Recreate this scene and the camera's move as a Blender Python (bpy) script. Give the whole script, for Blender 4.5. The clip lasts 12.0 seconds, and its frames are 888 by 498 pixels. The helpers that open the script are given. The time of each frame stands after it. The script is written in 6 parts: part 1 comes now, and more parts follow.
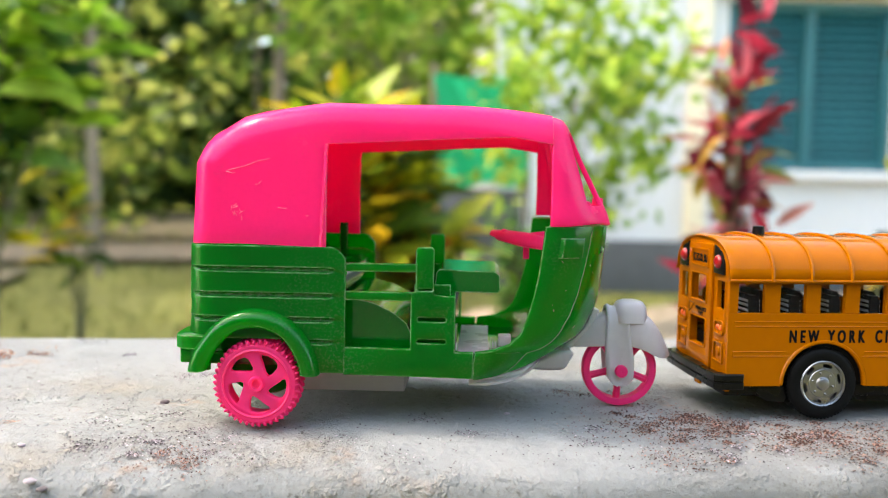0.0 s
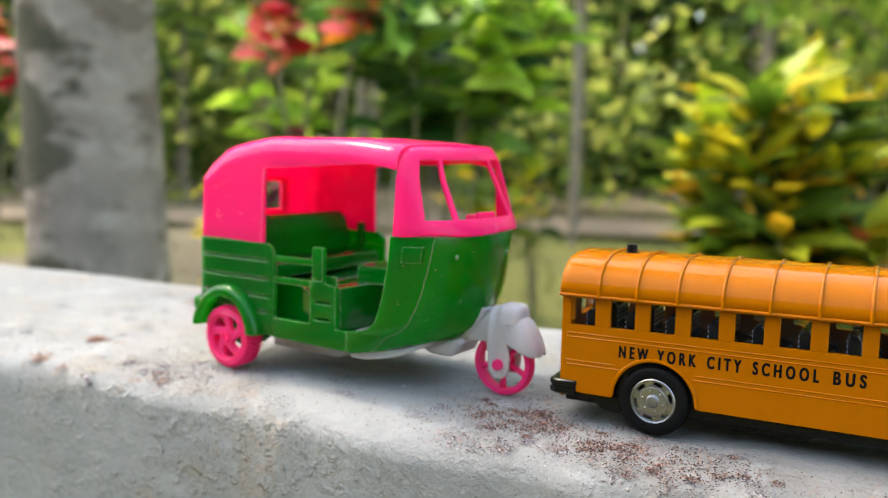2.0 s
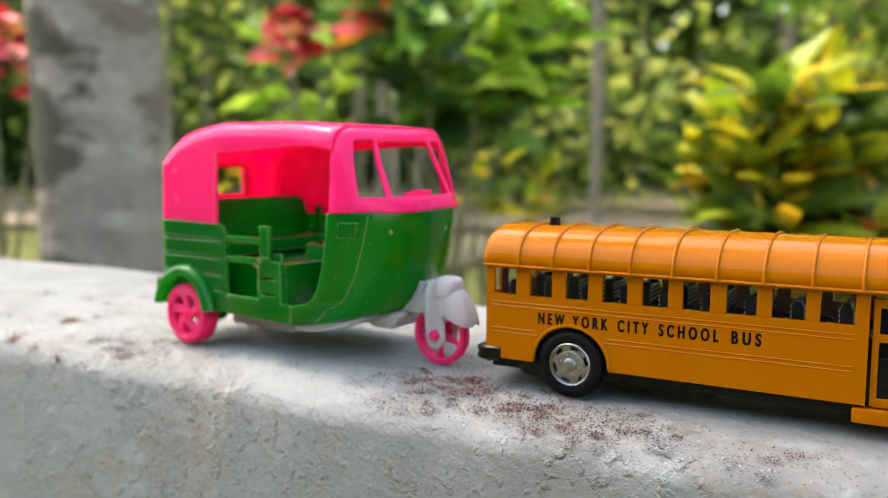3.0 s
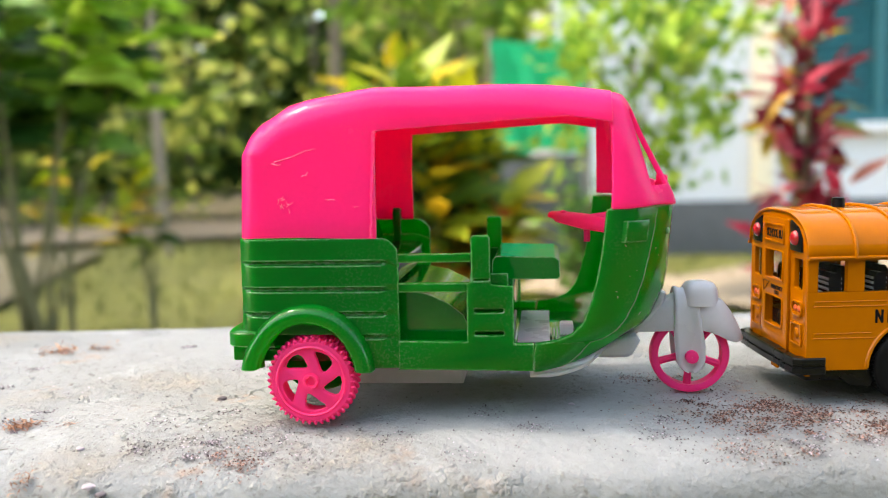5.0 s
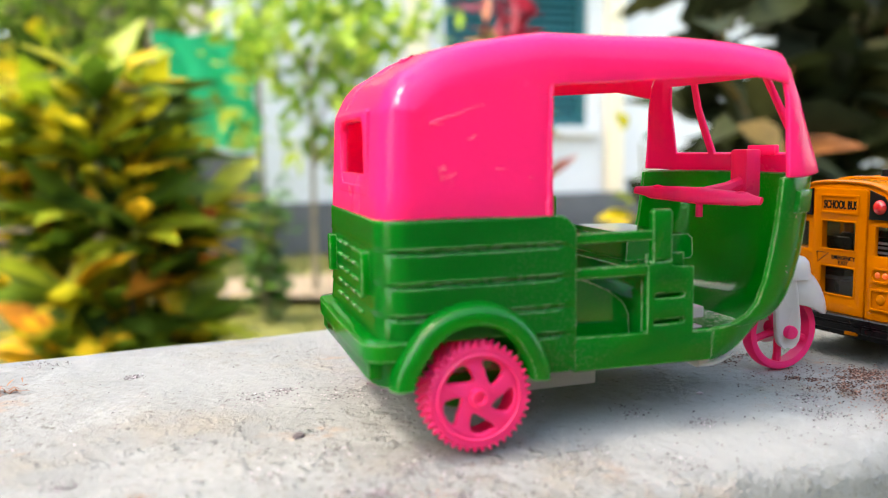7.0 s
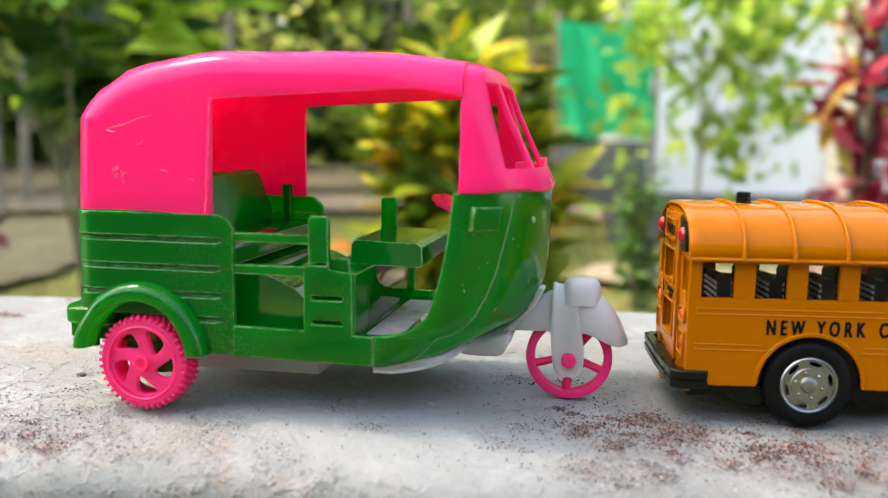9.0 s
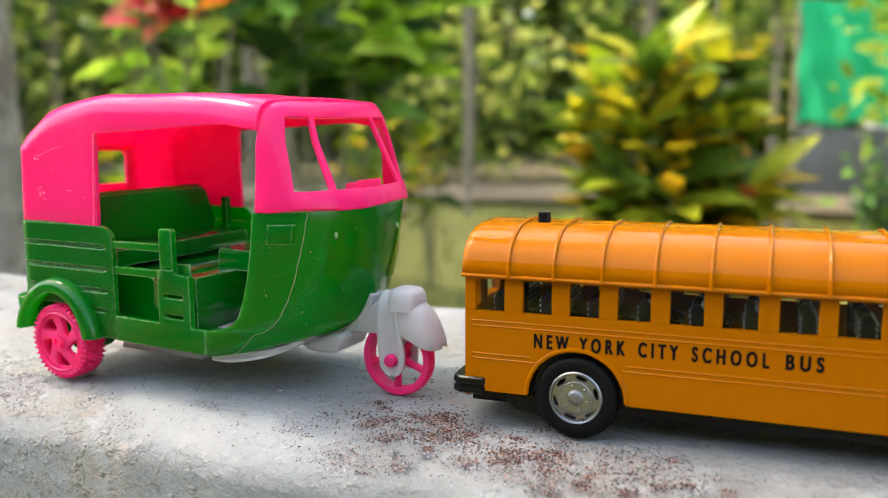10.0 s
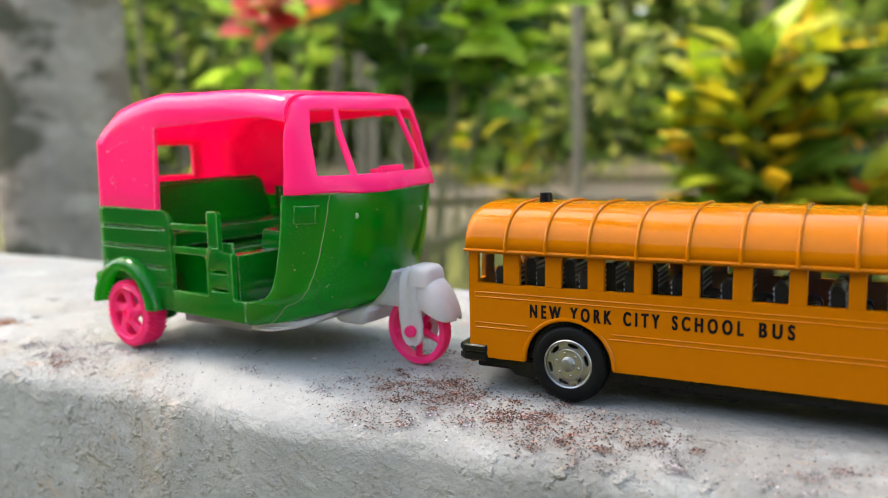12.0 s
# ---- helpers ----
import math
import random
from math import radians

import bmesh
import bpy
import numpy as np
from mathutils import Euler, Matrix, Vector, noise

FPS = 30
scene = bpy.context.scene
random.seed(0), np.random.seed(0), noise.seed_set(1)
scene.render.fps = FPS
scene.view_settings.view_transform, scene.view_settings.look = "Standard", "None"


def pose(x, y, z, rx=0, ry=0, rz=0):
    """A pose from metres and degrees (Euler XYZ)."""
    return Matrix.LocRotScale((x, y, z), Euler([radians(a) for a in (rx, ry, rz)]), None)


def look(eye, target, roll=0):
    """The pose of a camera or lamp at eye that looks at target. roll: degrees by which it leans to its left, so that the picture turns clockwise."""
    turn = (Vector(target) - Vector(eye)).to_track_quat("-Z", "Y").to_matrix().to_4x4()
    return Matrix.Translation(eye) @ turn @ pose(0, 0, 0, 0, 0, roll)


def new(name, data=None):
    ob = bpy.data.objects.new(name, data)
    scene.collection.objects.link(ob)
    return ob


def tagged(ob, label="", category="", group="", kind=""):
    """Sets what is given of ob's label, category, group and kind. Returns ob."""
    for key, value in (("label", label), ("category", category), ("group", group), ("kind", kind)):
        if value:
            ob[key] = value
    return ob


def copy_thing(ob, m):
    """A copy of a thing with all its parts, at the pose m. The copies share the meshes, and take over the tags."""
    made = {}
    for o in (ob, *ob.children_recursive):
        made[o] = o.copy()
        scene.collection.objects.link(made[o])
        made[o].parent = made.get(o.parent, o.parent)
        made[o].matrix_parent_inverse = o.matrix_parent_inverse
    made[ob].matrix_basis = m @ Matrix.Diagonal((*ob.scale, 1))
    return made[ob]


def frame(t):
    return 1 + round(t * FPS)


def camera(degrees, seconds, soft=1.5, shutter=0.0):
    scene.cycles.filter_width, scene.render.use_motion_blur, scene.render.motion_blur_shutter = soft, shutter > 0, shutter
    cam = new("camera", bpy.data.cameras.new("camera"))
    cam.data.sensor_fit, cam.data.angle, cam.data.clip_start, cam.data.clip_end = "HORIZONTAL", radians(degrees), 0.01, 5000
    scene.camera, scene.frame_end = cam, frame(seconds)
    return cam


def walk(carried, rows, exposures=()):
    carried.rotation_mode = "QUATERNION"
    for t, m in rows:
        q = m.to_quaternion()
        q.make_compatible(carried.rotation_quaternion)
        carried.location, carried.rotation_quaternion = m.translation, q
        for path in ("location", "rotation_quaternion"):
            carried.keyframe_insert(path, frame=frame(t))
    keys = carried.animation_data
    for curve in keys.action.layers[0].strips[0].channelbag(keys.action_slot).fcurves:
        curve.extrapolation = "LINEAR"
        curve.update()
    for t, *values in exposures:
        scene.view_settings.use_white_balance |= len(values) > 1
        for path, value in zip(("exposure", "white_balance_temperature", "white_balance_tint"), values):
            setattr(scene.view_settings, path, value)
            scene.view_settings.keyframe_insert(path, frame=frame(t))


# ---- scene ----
cam = camera(55.2, 12.0, 1.0)
PATH = [
    (0, -0.0037, -0.0074, 0.0708, -0.67, -4.36, 1.04),
    (0.25, 0.0202, -0.0285, 0.0737, 6.37, -5.05, 1.17),
    (0.5, 0.0442, -0.0448, 0.0776, 9.92, -5.05, 1.25),
    (0.75, 0.0770, -0.0653, 0.0821, 13.60, -5.75, 1.21),
    (1, 0.1091, -0.0739, 0.0871, 18.91, -5.71, 1.23),
    (1.25, 0.1347, -0.0685, 0.0908, 23.59, -5.61, 1.19),
    (1.5, 0.1604, -0.0448, 0.0940, 26.26, -6.14, 1.28),
    (1.75, 0.1780, -0.0290, 0.0913, 27.93, -6.02, 1.09),
    (2, 0.2010, -0.0082, 0.0889, 32.03, -6.49, 1.05),
    (2.25, 0.2157, -0.0069, 0.0867, 33.35, -6.22, 0.74),
    (2.5, 0.2420, 0.0017, 0.0856, 34.83, -6.61, 0.59),
    (2.7, 0.2480, -0.0034, 0.0836, 34.80, -6.56, 0.45),
    (4.3, 0.0812, 0.0007, 0.0768, 16.65, -6.15, -1.21),
    (4.5, 0.0590, 0.0030, 0.0749, 12.97, -6.26, -1.26),
    (4.75, 0.0307, 0.0015, 0.0746, 9.11, -6.79, -1.26),
    (5, -0.0018, 0.0041, 0.0755, 3.54, -6.51, -1.33),
    (5.25, -0.0383, 0.0102, 0.0747, -2.57, -7.41, -1.47),
    (5.5, -0.0619, 0.0140, 0.0743, -5.49, -6.71, -1.44),
    (5.75, -0.0873, 0.0258, 0.0728, -10.44, -7.03, -1.40),
    (6, -0.0983, 0.0410, 0.0706, -13.10, -6.86, -1.28),
    (6.25, -0.1059, 0.0479, 0.0669, -14.88, -7.37, -1.18),
    (6.5, -0.1190, 0.0640, 0.0664, -18.45, -6.90, -1.15),
    (6.75, -0.1210, 0.0634, 0.0674, -19.44, -6.75, -1.01),
    (7, -0.1236, 0.0631, 0.0681, -19.96, -6.83, -0.88),
    (7.2, -0.1177, 0.0527, 0.0680, -19.19, -6.68, -0.46),
    (8.8, 0.0310, 0.0262, 0.0739, 3.99, -7.70, 0.90),
    (9, 0.0555, 0.0296, 0.0737, 8.29, -7.76, 0.80),
    (9.5, 0.1042, 0.0347, 0.0814, 17.69, -8.34, 0.40),
    (10, 0.1793, 0.0378, 0.0847, 25.05, -8.53, -0.28),
    (10.5, 0.2305, 0.0330, 0.0805, 30.21, -8.43, -0.92),
    (11, 0.2555, 0.0243, 0.0857, 33.07, -8.31, -1.40),
    (11.5, 0.2603, 0.0229, 0.0825, 33.76, -8.23, -1.56),
    (12, 0.2168, 0.0332, 0.0803, 32.67, -8.33, -1.43),
]
EXPOSURES = [(0.0, 1.73), (12.0, 1.78)]
walk(cam, [(t, pose(x, y, z, 90 + pitch, 0, yaw) @ pose(0, 0, 0, 0, 0, roll)) for t, x, y, z, yaw, pitch, roll in PATH], EXPOSURES)
cam.data.dof.use_dof = True
cam.data.dof.focus_distance = 0.25
cam.data.dof.aperture_fstop = 9.5

# ---- light ----
world = bpy.data.worlds.new("sky")
scene.world = world
world.use_nodes = True
_n = world.node_tree.nodes
_sky = _n.new("ShaderNodeTexSky")
_sky.sky_type = "NISHITA"
_sky.sun_disc = False
_sky.sun_elevation = radians(58)
_sky.sun_rotation = radians(-85)
_sky.air_density, _sky.dust_density, _sky.ozone_density = 1.0, 3.0, 1.0
_warm = _n.new("ShaderNodeMix")
_warm.data_type, _warm.blend_type = "RGBA", "MULTIPLY"
_warm.inputs[0].default_value = 1.0
_warm.inputs[7].default_value = (1.0, 0.935, 0.76, 1)
world.node_tree.links.new(_sky.outputs[0], _warm.inputs[6])
world.node_tree.links.new(_warm.outputs[2], _n["Background"].inputs[0])
_n["Background"].inputs[1].default_value = 0.365
sun = new("sun", bpy.data.lights.new("sun", "SUN"))
sun.data.energy, sun.data.angle, sun.data.color = 2.1, radians(4.0), (1.0, 0.93, 0.79)
sun.matrix_world = look((-0.62, 0.05, 1.0), (0, 0, 0))

# ---- mesh tools ----
def mesh_of(bm, name, smooth=None):
    me = bpy.data.meshes.new(name)
    bmesh.ops.recalc_face_normals(bm, faces=bm.faces[:])
    bm.to_mesh(me)
    bm.free()
    if smooth is not None:
        me.shade_smooth()
        me.set_sharp_from_angle(angle=radians(smooth))
    return me


def part(name, bm, material, parent=None, label="", smooth=40):
    """Links a bmesh (or a ready mesh) as one mesh object under a thing."""
    me = mesh_of(bm, name, smooth) if isinstance(bm, bmesh.types.BMesh) else bm
    if material and not me.materials:
        me.materials.append(material)
    ob = new(name, me)
    if parent:
        ob.parent = parent
    return tagged(ob, label)


def thing(name, m, label, category, group=""):
    ob = new(name)
    ob.empty_display_size = 0.02
    ob.matrix_world = m
    return tagged(ob, label, category, group)


def box(bm, x0, x1, y0, y1, z0, z1, bevel=0.0, seg=2):
    got = bmesh.ops.create_cube(bm, size=1)
    vs = got["verts"]
    for v in vs:
        v.co = Vector((x0 + (v.co.x + 0.5) * (x1 - x0), y0 + (v.co.y + 0.5) * (y1 - y0), z0 + (v.co.z + 0.5) * (z1 - z0)))
    if bevel:
        es = list({e for v in vs for e in v.link_edges})
        bmesh.ops.bevel(bm, geom=es, offset=bevel, segments=seg, profile=0.6, affect="EDGES")


def tube(bm, pts, radii, seg=10, caps=True, squash=1.0):
    """A round bar along points."""
    pts = [Vector(p) for p in pts]
    if not hasattr(radii, "__len__"):
        radii = [radii] * len(pts)
    rows, s = [], None
    for i, p in enumerate(pts):
        d = (pts[min(i + 1, len(pts) - 1)] - pts[max(i - 1, 0)]).normalized()
        s = d.orthogonal().normalized() if s is None else (s - d * s.dot(d)).normalized()
        t = d.cross(s)
        rows.append([bm.verts.new(p + (s * math.cos(a) + t * math.sin(a) * squash) * radii[i]) for a in [2 * math.pi * k / seg for k in range(seg)]])
    for r0, r1 in zip(rows, rows[1:]):
        for k in range(seg):
            bm.faces.new((r0[k], r0[(k + 1) % seg], r1[(k + 1) % seg], r1[k]))
    if caps:
        bm.faces.new(rows[0][::-1])
        bm.faces.new(rows[-1])
    return rows


def grid(bm, rows, closed=False, skip=None):
    """Faces between rows of points; skip(i, j) leaves one out."""
    vs = [[bm.verts.new(p) for p in row] for row in rows]
    n = len(vs[0])
    for i in range(len(vs) - 1):
        for j in range(n if closed else n - 1):
            if skip and skip(i, j):
                continue
            k = (j + 1) % n
            bm.faces.new((vs[i][j], vs[i][k], vs[i + 1][k], vs[i + 1][j]))
    loose = [v for v in bm.verts if not v.link_faces]
    bmesh.ops.delete(bm, geom=loose, context="VERTS")
    return vs


def plate(name, loops, depth, bevel=0.0, axes="xz", at=0.0, mirror=False):
    """A flat plate cut from closed outlines (holes too), with rounded edges, in the plane of two axes; depth is its half thickness."""
    cu = bpy.data.curves.new(name, "CURVE")
    cu.dimensions, cu.fill_mode, cu.extrude, cu.bevel_depth, cu.bevel_resolution = "2D", "BOTH", max(depth - bevel, 0), bevel, 1
    cu.offset = -bevel
    for loop in loops:
        sp = cu.splines.new("POLY")
        sp.points.add(len(loop) - 1)
        for p, (a, b) in zip(sp.points, loop):
            p.co = (a, b, 0, 1)
        sp.use_cyclic_u = True
    tmp = bpy.data.objects.new(name, cu)
    me = bpy.data.meshes.new_from_object(tmp)
    bpy.data.objects.remove(tmp)
    bpy.data.curves.remove(cu)
    co = np.empty(len(me.vertices) * 3)
    me.vertices.foreach_get("co", co)
    co = co.reshape(-1, 3)
    out = np.empty_like(co)
    if axes == "xz":
        out[:, 0], out[:, 1], out[:, 2] = co[:, 0], at - co[:, 2], co[:, 1]
    elif axes == "yz":
        out[:, 0], out[:, 1], out[:, 2] = at + co[:, 2], co[:, 0], co[:, 1]
    else:
        out[:, 0], out[:, 1], out[:, 2] = co[:, 0], co[:, 1], at + co[:, 2]
    if mirror:
        out[:, 1] *= -1
    me.vertices.foreach_set("co", out.ravel())
    bm = bmesh.new()
    bm.from_mesh(me)
    bpy.data.meshes.remove(me)
    bmesh.ops.remove_doubles(bm, verts=bm.verts[:], dist=1e-6)
    return bm


def arc(cx, cy, r, a0, a1, n):
    return [(cx + r * math.cos(radians(a0 + (a1 - a0) * k / n)), cy + r * math.sin(radians(a0 + (a1 - a0) * k / n))) for k in range(n + 1)]


def rounded(x0, x1, z0, z1, r, n=3):
    return arc(x1 - r, z0 + r, r, -90, 0, n) + arc(x1 - r, z1 - r, r, 0, 90, n) + arc(x0 + r, z1 - r, r, 90, 180, n) + arc(x0 + r, z0 + r, r, 180, 270, n)


def lathe(bm, profile, axis="y", at=(0, 0, 0), seg=40):
    """A turned shape: profile of (along the axis, radius)."""
    rows = []
    for d, r in profile:
        row = []
        for k in range(seg):
            a = 2 * math.pi * k / seg
            p = {"y": (r * math.cos(a), d, r * math.sin(a)), "z": (r * math.cos(a), r * math.sin(a), d), "x": (d, r * math.cos(a), r * math.sin(a))}[axis]
            row.append(Vector(p) + Vector(at))
        rows.append(row)
    return grid(bm, rows, closed=True)


def leaf_mesh(name, bases, ways, ups, lengths, widths, droop=0.3, fold=0.25):
    """Many leaves in one mesh: each a folded blade of eight faces, from its base along its way."""
    B, W, U = (np.asarray(a, float) for a in (bases, ways, ups))
    W /= np.linalg.norm(W, axis=1, keepdims=True)
    S = np.cross(W, U)
    S /= np.linalg.norm(S, axis=1, keepdims=True) + 1e-9
    N = np.cross(S, W)
    L, D = np.asarray(lengths, float)[:, None], np.asarray(widths, float)[:, None]
    verts, faces = [], []
    stations = ((0.0, 0.06), (0.3, 0.42), (0.62, 0.46), (1.0, 0.02))
    for f, w in stations:
        mid = B + W * L * f - N * L * droop * f * f
        for s in (-1, 0, 1):
            verts.append(mid + S * D * w * s + N * D * fold * w * abs(s))
    V = np.stack(verts, 1)
    n, k = len(B), len(stations) * 3
    local = [(3 * i + j, 3 * i + j + 1, 3 * i + j + 4, 3 * i + j + 3) for i in range(len(stations) - 1) for j in (0, 1)]
    F = (np.array(local)[None] + (np.arange(n) * k)[:, None, None]).reshape(-1, 4)
    me = bpy.data.meshes.new(name)
    me.from_pydata(V.reshape(-1, 3).tolist(), [], F.tolist())
    me.shade_smooth()
    return me

# ---- materials ----
def surface(name, base, rough=0.5, vary=0.15, grain=60.0, broad=6.0, bump=0.0, bump_grain=None, metal=0.0, coat=0.0, translucent=0.0, glow_colour=None, subsurface=0.0, random_tint=0.0, detail=6.0, gloss=0.5, worn=None, worn_size=0.0005, dust=None):
    """A procedural surface: a base colour that varies at two scales, with fine relief."""
    m = bpy.data.materials.new(name)
    m.use_nodes = True
    nt = m.node_tree
    n, l = nt.nodes, nt.links
    b = n["Principled BSDF"]
    tc = n.new("ShaderNodeTexCoord")
    fine, wide = n.new("ShaderNodeTexNoise"), n.new("ShaderNodeTexNoise")
    fine.inputs["Scale"].default_value, wide.inputs["Scale"].default_value = grain, broad
    fine.inputs["Detail"].default_value, wide.inputs["Detail"].default_value = detail, 4
    for x in (fine, wide):
        l.new(tc.outputs["Object"], x.inputs["Vector"])
    add = n.new("ShaderNodeMath")
    add.operation = "ADD"
    l.new(fine.outputs[0], add.inputs[0])
    l.new(wide.outputs[0], add.inputs[1])
    rng = n.new("ShaderNodeMapRange")
    rng.inputs[1].default_value, rng.inputs[2].default_value = 0.6, 1.4
    rng.inputs[3].default_value, rng.inputs[4].default_value = 1 - vary, 1 + vary
    l.new(add.outputs[0], rng.inputs[0])
    val = rng.outputs[0]
    if random_tint:
        geo = n.new("ShaderNodeObjectInfo")
        r2 = n.new("ShaderNodeMapRange")
        r2.inputs[3].default_value, r2.inputs[4].default_value = 1 - random_tint, 1 + random_tint
        l.new(geo.outputs["Random"], r2.inputs[0])
        mul = n.new("ShaderNodeMath")
        mul.operation = "MULTIPLY"
        l.new(val, mul.inputs[0])
        l.new(r2.outputs[0], mul.inputs[1])
        val = mul.outputs[0]
    sc = n.new("ShaderNodeVectorMath")
    sc.operation = "SCALE"
    sc.inputs[0].default_value = base
    l.new(val, sc.inputs["Scale"])
    colour = sc.outputs[0]
    if worn:
        # edges rubbed pale, broken up by the grain
        bev, geo, dot = n.new("ShaderNodeBevel"), n.new("ShaderNodeNewGeometry"), n.new("ShaderNodeVectorMath")
        bev.samples = 4
        bev.inputs["Radius"].default_value = worn_size
        dot.operation = "DOT_PRODUCT"
        l.new(bev.outputs[0], dot.inputs[0])
        l.new(geo.outputs["Normal"], dot.inputs[1])
        e = n.new("ShaderNodeMapRange")
        e.inputs[1].default_value, e.inputs[2].default_value, e.inputs[3].default_value, e.inputs[4].default_value = 0.99, 0.82, 0.0, 1.0
        l.new(dot.outputs["Value"], e.inputs[0])
        k = n.new("ShaderNodeMapRange")
        k.inputs[1].default_value, k.inputs[2].default_value, k.inputs[3].default_value, k.inputs[4].default_value = 0.38, 0.6, 0.1, 0.9
        l.new(fine.outputs[0], k.inputs[0])
        mu = n.new("ShaderNodeMath")
        mu.operation = "MULTIPLY"
        l.new(e.outputs[0], mu.inputs[0])
        l.new(k.outputs[0], mu.inputs[1])
        mx = n.new("ShaderNodeMix")
        mx.data_type = "RGBA"
        l.new(mu.outputs[0], mx.inputs[0])
        l.new(colour, mx.inputs[6])
        mx.inputs[7].default_value = (*worn, 1)
        colour = mx.outputs[2]
    if dust:
        # patches of fine dust and scratches
        d1, d2 = n.new("ShaderNodeTexNoise"), n.new("ShaderNodeTexNoise")
        d1.inputs["Scale"].default_value, d1.inputs["Detail"].default_value = 45, 5
        d2.inputs["Scale"].default_value, d2.inputs["Detail"].default_value = 1300, 3
        for x in (d1, d2):
            l.new(tc.outputs["Object"], x.inputs["Vector"])
        r1, r2 = n.new("ShaderNodeMapRange"), n.new("ShaderNodeMapRange")
        r1.inputs[1].default_value, r1.inputs[2].default_value, r1.inputs[4].default_value = 0.5, 0.72, 0.75
        r2.inputs[1].default_value, r2.inputs[2].default_value = 0.5, 0.68
        l.new(d1.outputs[0], r1.inputs[0])
        l.new(d2.outputs[0], r2.inputs[0])
        mu = n.new("ShaderNodeMath")
        mu.operation = "MULTIPLY"
        l.new(r1.outputs[0], mu.inputs[0])
        l.new(r2.outputs[0], mu.inputs[1])
        mx = n.new("ShaderNodeMix")
        mx.data_type = "RGBA"
        l.new(mu.outputs[0], mx.inputs[0])
        l.new(colour, mx.inputs[6])
        mx.inputs[7].default_value = (*dust, 1)
        colour = mx.outputs[2]
    l.new(colour, b.inputs["Base Color"])
    rr = n.new("ShaderNodeMapRange")
    rr.inputs[1].default_value, rr.inputs[2].default_value = 0.3, 0.7
    rr.inputs[3].default_value, rr.inputs[4].default_value = max(rough - 0.08, 0.02), min(rough + 0.1, 1)
    l.new(wide.outputs[0], rr.inputs[0])
    l.new(rr.outputs[0], b.inputs["Roughness"])
    b.inputs["Metallic"].default_value = metal
    b.inputs["Specular IOR Level"].default_value = gloss
    b.inputs["Coat Weight"].default_value = coat
    b.inputs["Coat Roughness"].default_value = 0.06
    if subsurface:
        b.inputs["Subsurface Weight"].default_value = subsurface
        b.inputs["Subsurface Radius"].default_value = (1.0, 0.5, 0.5)
        b.inputs["Subsurface Scale"].default_value = 0.004
    if bump:
        bp = n.new("ShaderNodeBump")
        bp.inputs["Strength"].default_value = 1.0
        bp.inputs["Distance"].default_value = bump
        tex = fine
        if bump_grain:
            tex = n.new("ShaderNodeTexNoise")
            tex.inputs["Scale"].default_value, tex.inputs["Detail"].default_value = bump_grain, 8
            l.new(tc.outputs["Object"], tex.inputs["Vector"])
        l.new(tex.outputs[0], bp.inputs["Height"])
        l.new(bp.outputs[0], b.inputs["Normal"])
    if translucent:
        tr, mix = n.new("ShaderNodeBsdfTranslucent"), n.new("ShaderNodeMixShader")
        tr.inputs[0].default_value = (*(glow_colour or base), 1)
        mix.inputs[0].default_value = translucent
        l.new(b.outputs[0], mix.inputs[1])
        l.new(tr.outputs[0], mix.inputs[2])
        l.new(mix.outputs[0], n["Material Output"].inputs["Surface"])
    return m


def foliage(name, stops, rough=0.45, translucent=0.35):
    """Leaves whose colour differs leaf by leaf."""
    m = bpy.data.materials.new(name)
    m.use_nodes = True
    nt = m.node_tree
    n, l = nt.nodes, nt.links
    b = n["Principled BSDF"]
    geo, ramp = n.new("ShaderNodeNewGeometry"), n.new("ShaderNodeValToRGB")
    el = ramp.color_ramp.elements
    while len(el) < len(stops):
        el.new(0.5)
    for e, (p, c) in zip(el, stops):
        e.position, e.color = p, (min(1.02 * c[0], 1), min(0.9 * c[1], 1), 1.1 * c[2], 1)
    l.new(geo.outputs["Random Per Island"], ramp.inputs[0])
    tc, nz = n.new("ShaderNodeTexCoord"), n.new("ShaderNodeTexNoise")
    nz.inputs["Scale"].default_value = 30
    l.new(tc.outputs["Object"], nz.inputs["Vector"])
    rng = n.new("ShaderNodeMapRange")
    rng.inputs[1].default_value, rng.inputs[2].default_value, rng.inputs[3].default_value, rng.inputs[4].default_value = 0.3, 0.7, 0.75, 1.25
    l.new(nz.outputs[0], rng.inputs[0])
    sc = n.new("ShaderNodeVectorMath")
    sc.operation = "SCALE"
    l.new(ramp.outputs[0], sc.inputs[0])
    l.new(rng.outputs[0], sc.inputs["Scale"])
    l.new(sc.outputs[0], b.inputs["Base Color"])
    b.inputs["Roughness"].default_value = rough
    b.inputs["Specular IOR Level"].default_value = 0.22
    tr, mix = n.new("ShaderNodeBsdfTranslucent"), n.new("ShaderNodeMixShader")
    l.new(sc.outputs[0], tr.inputs[0])
    mix.inputs[0].default_value = translucent
    l.new(b.outputs[0], mix.inputs[1])
    l.new(tr.outputs[0], mix.inputs[2])
    l.new(mix.outputs[0], n["Material Output"].inputs["Surface"])
    return m


def glass(name, tint=(0.9, 0.92, 0.92), rough=0.02, ior=1.25):
    m = bpy.data.materials.new(name)
    m.use_nodes = True
    b = m.node_tree.nodes["Principled BSDF"]
    b.inputs["Base Color"].default_value = (*tint, 1)
    b.inputs["Transmission Weight"].default_value = 1.0
    b.inputs["Roughness"].default_value = rough
    b.inputs["IOR"].default_value = ior
    return m


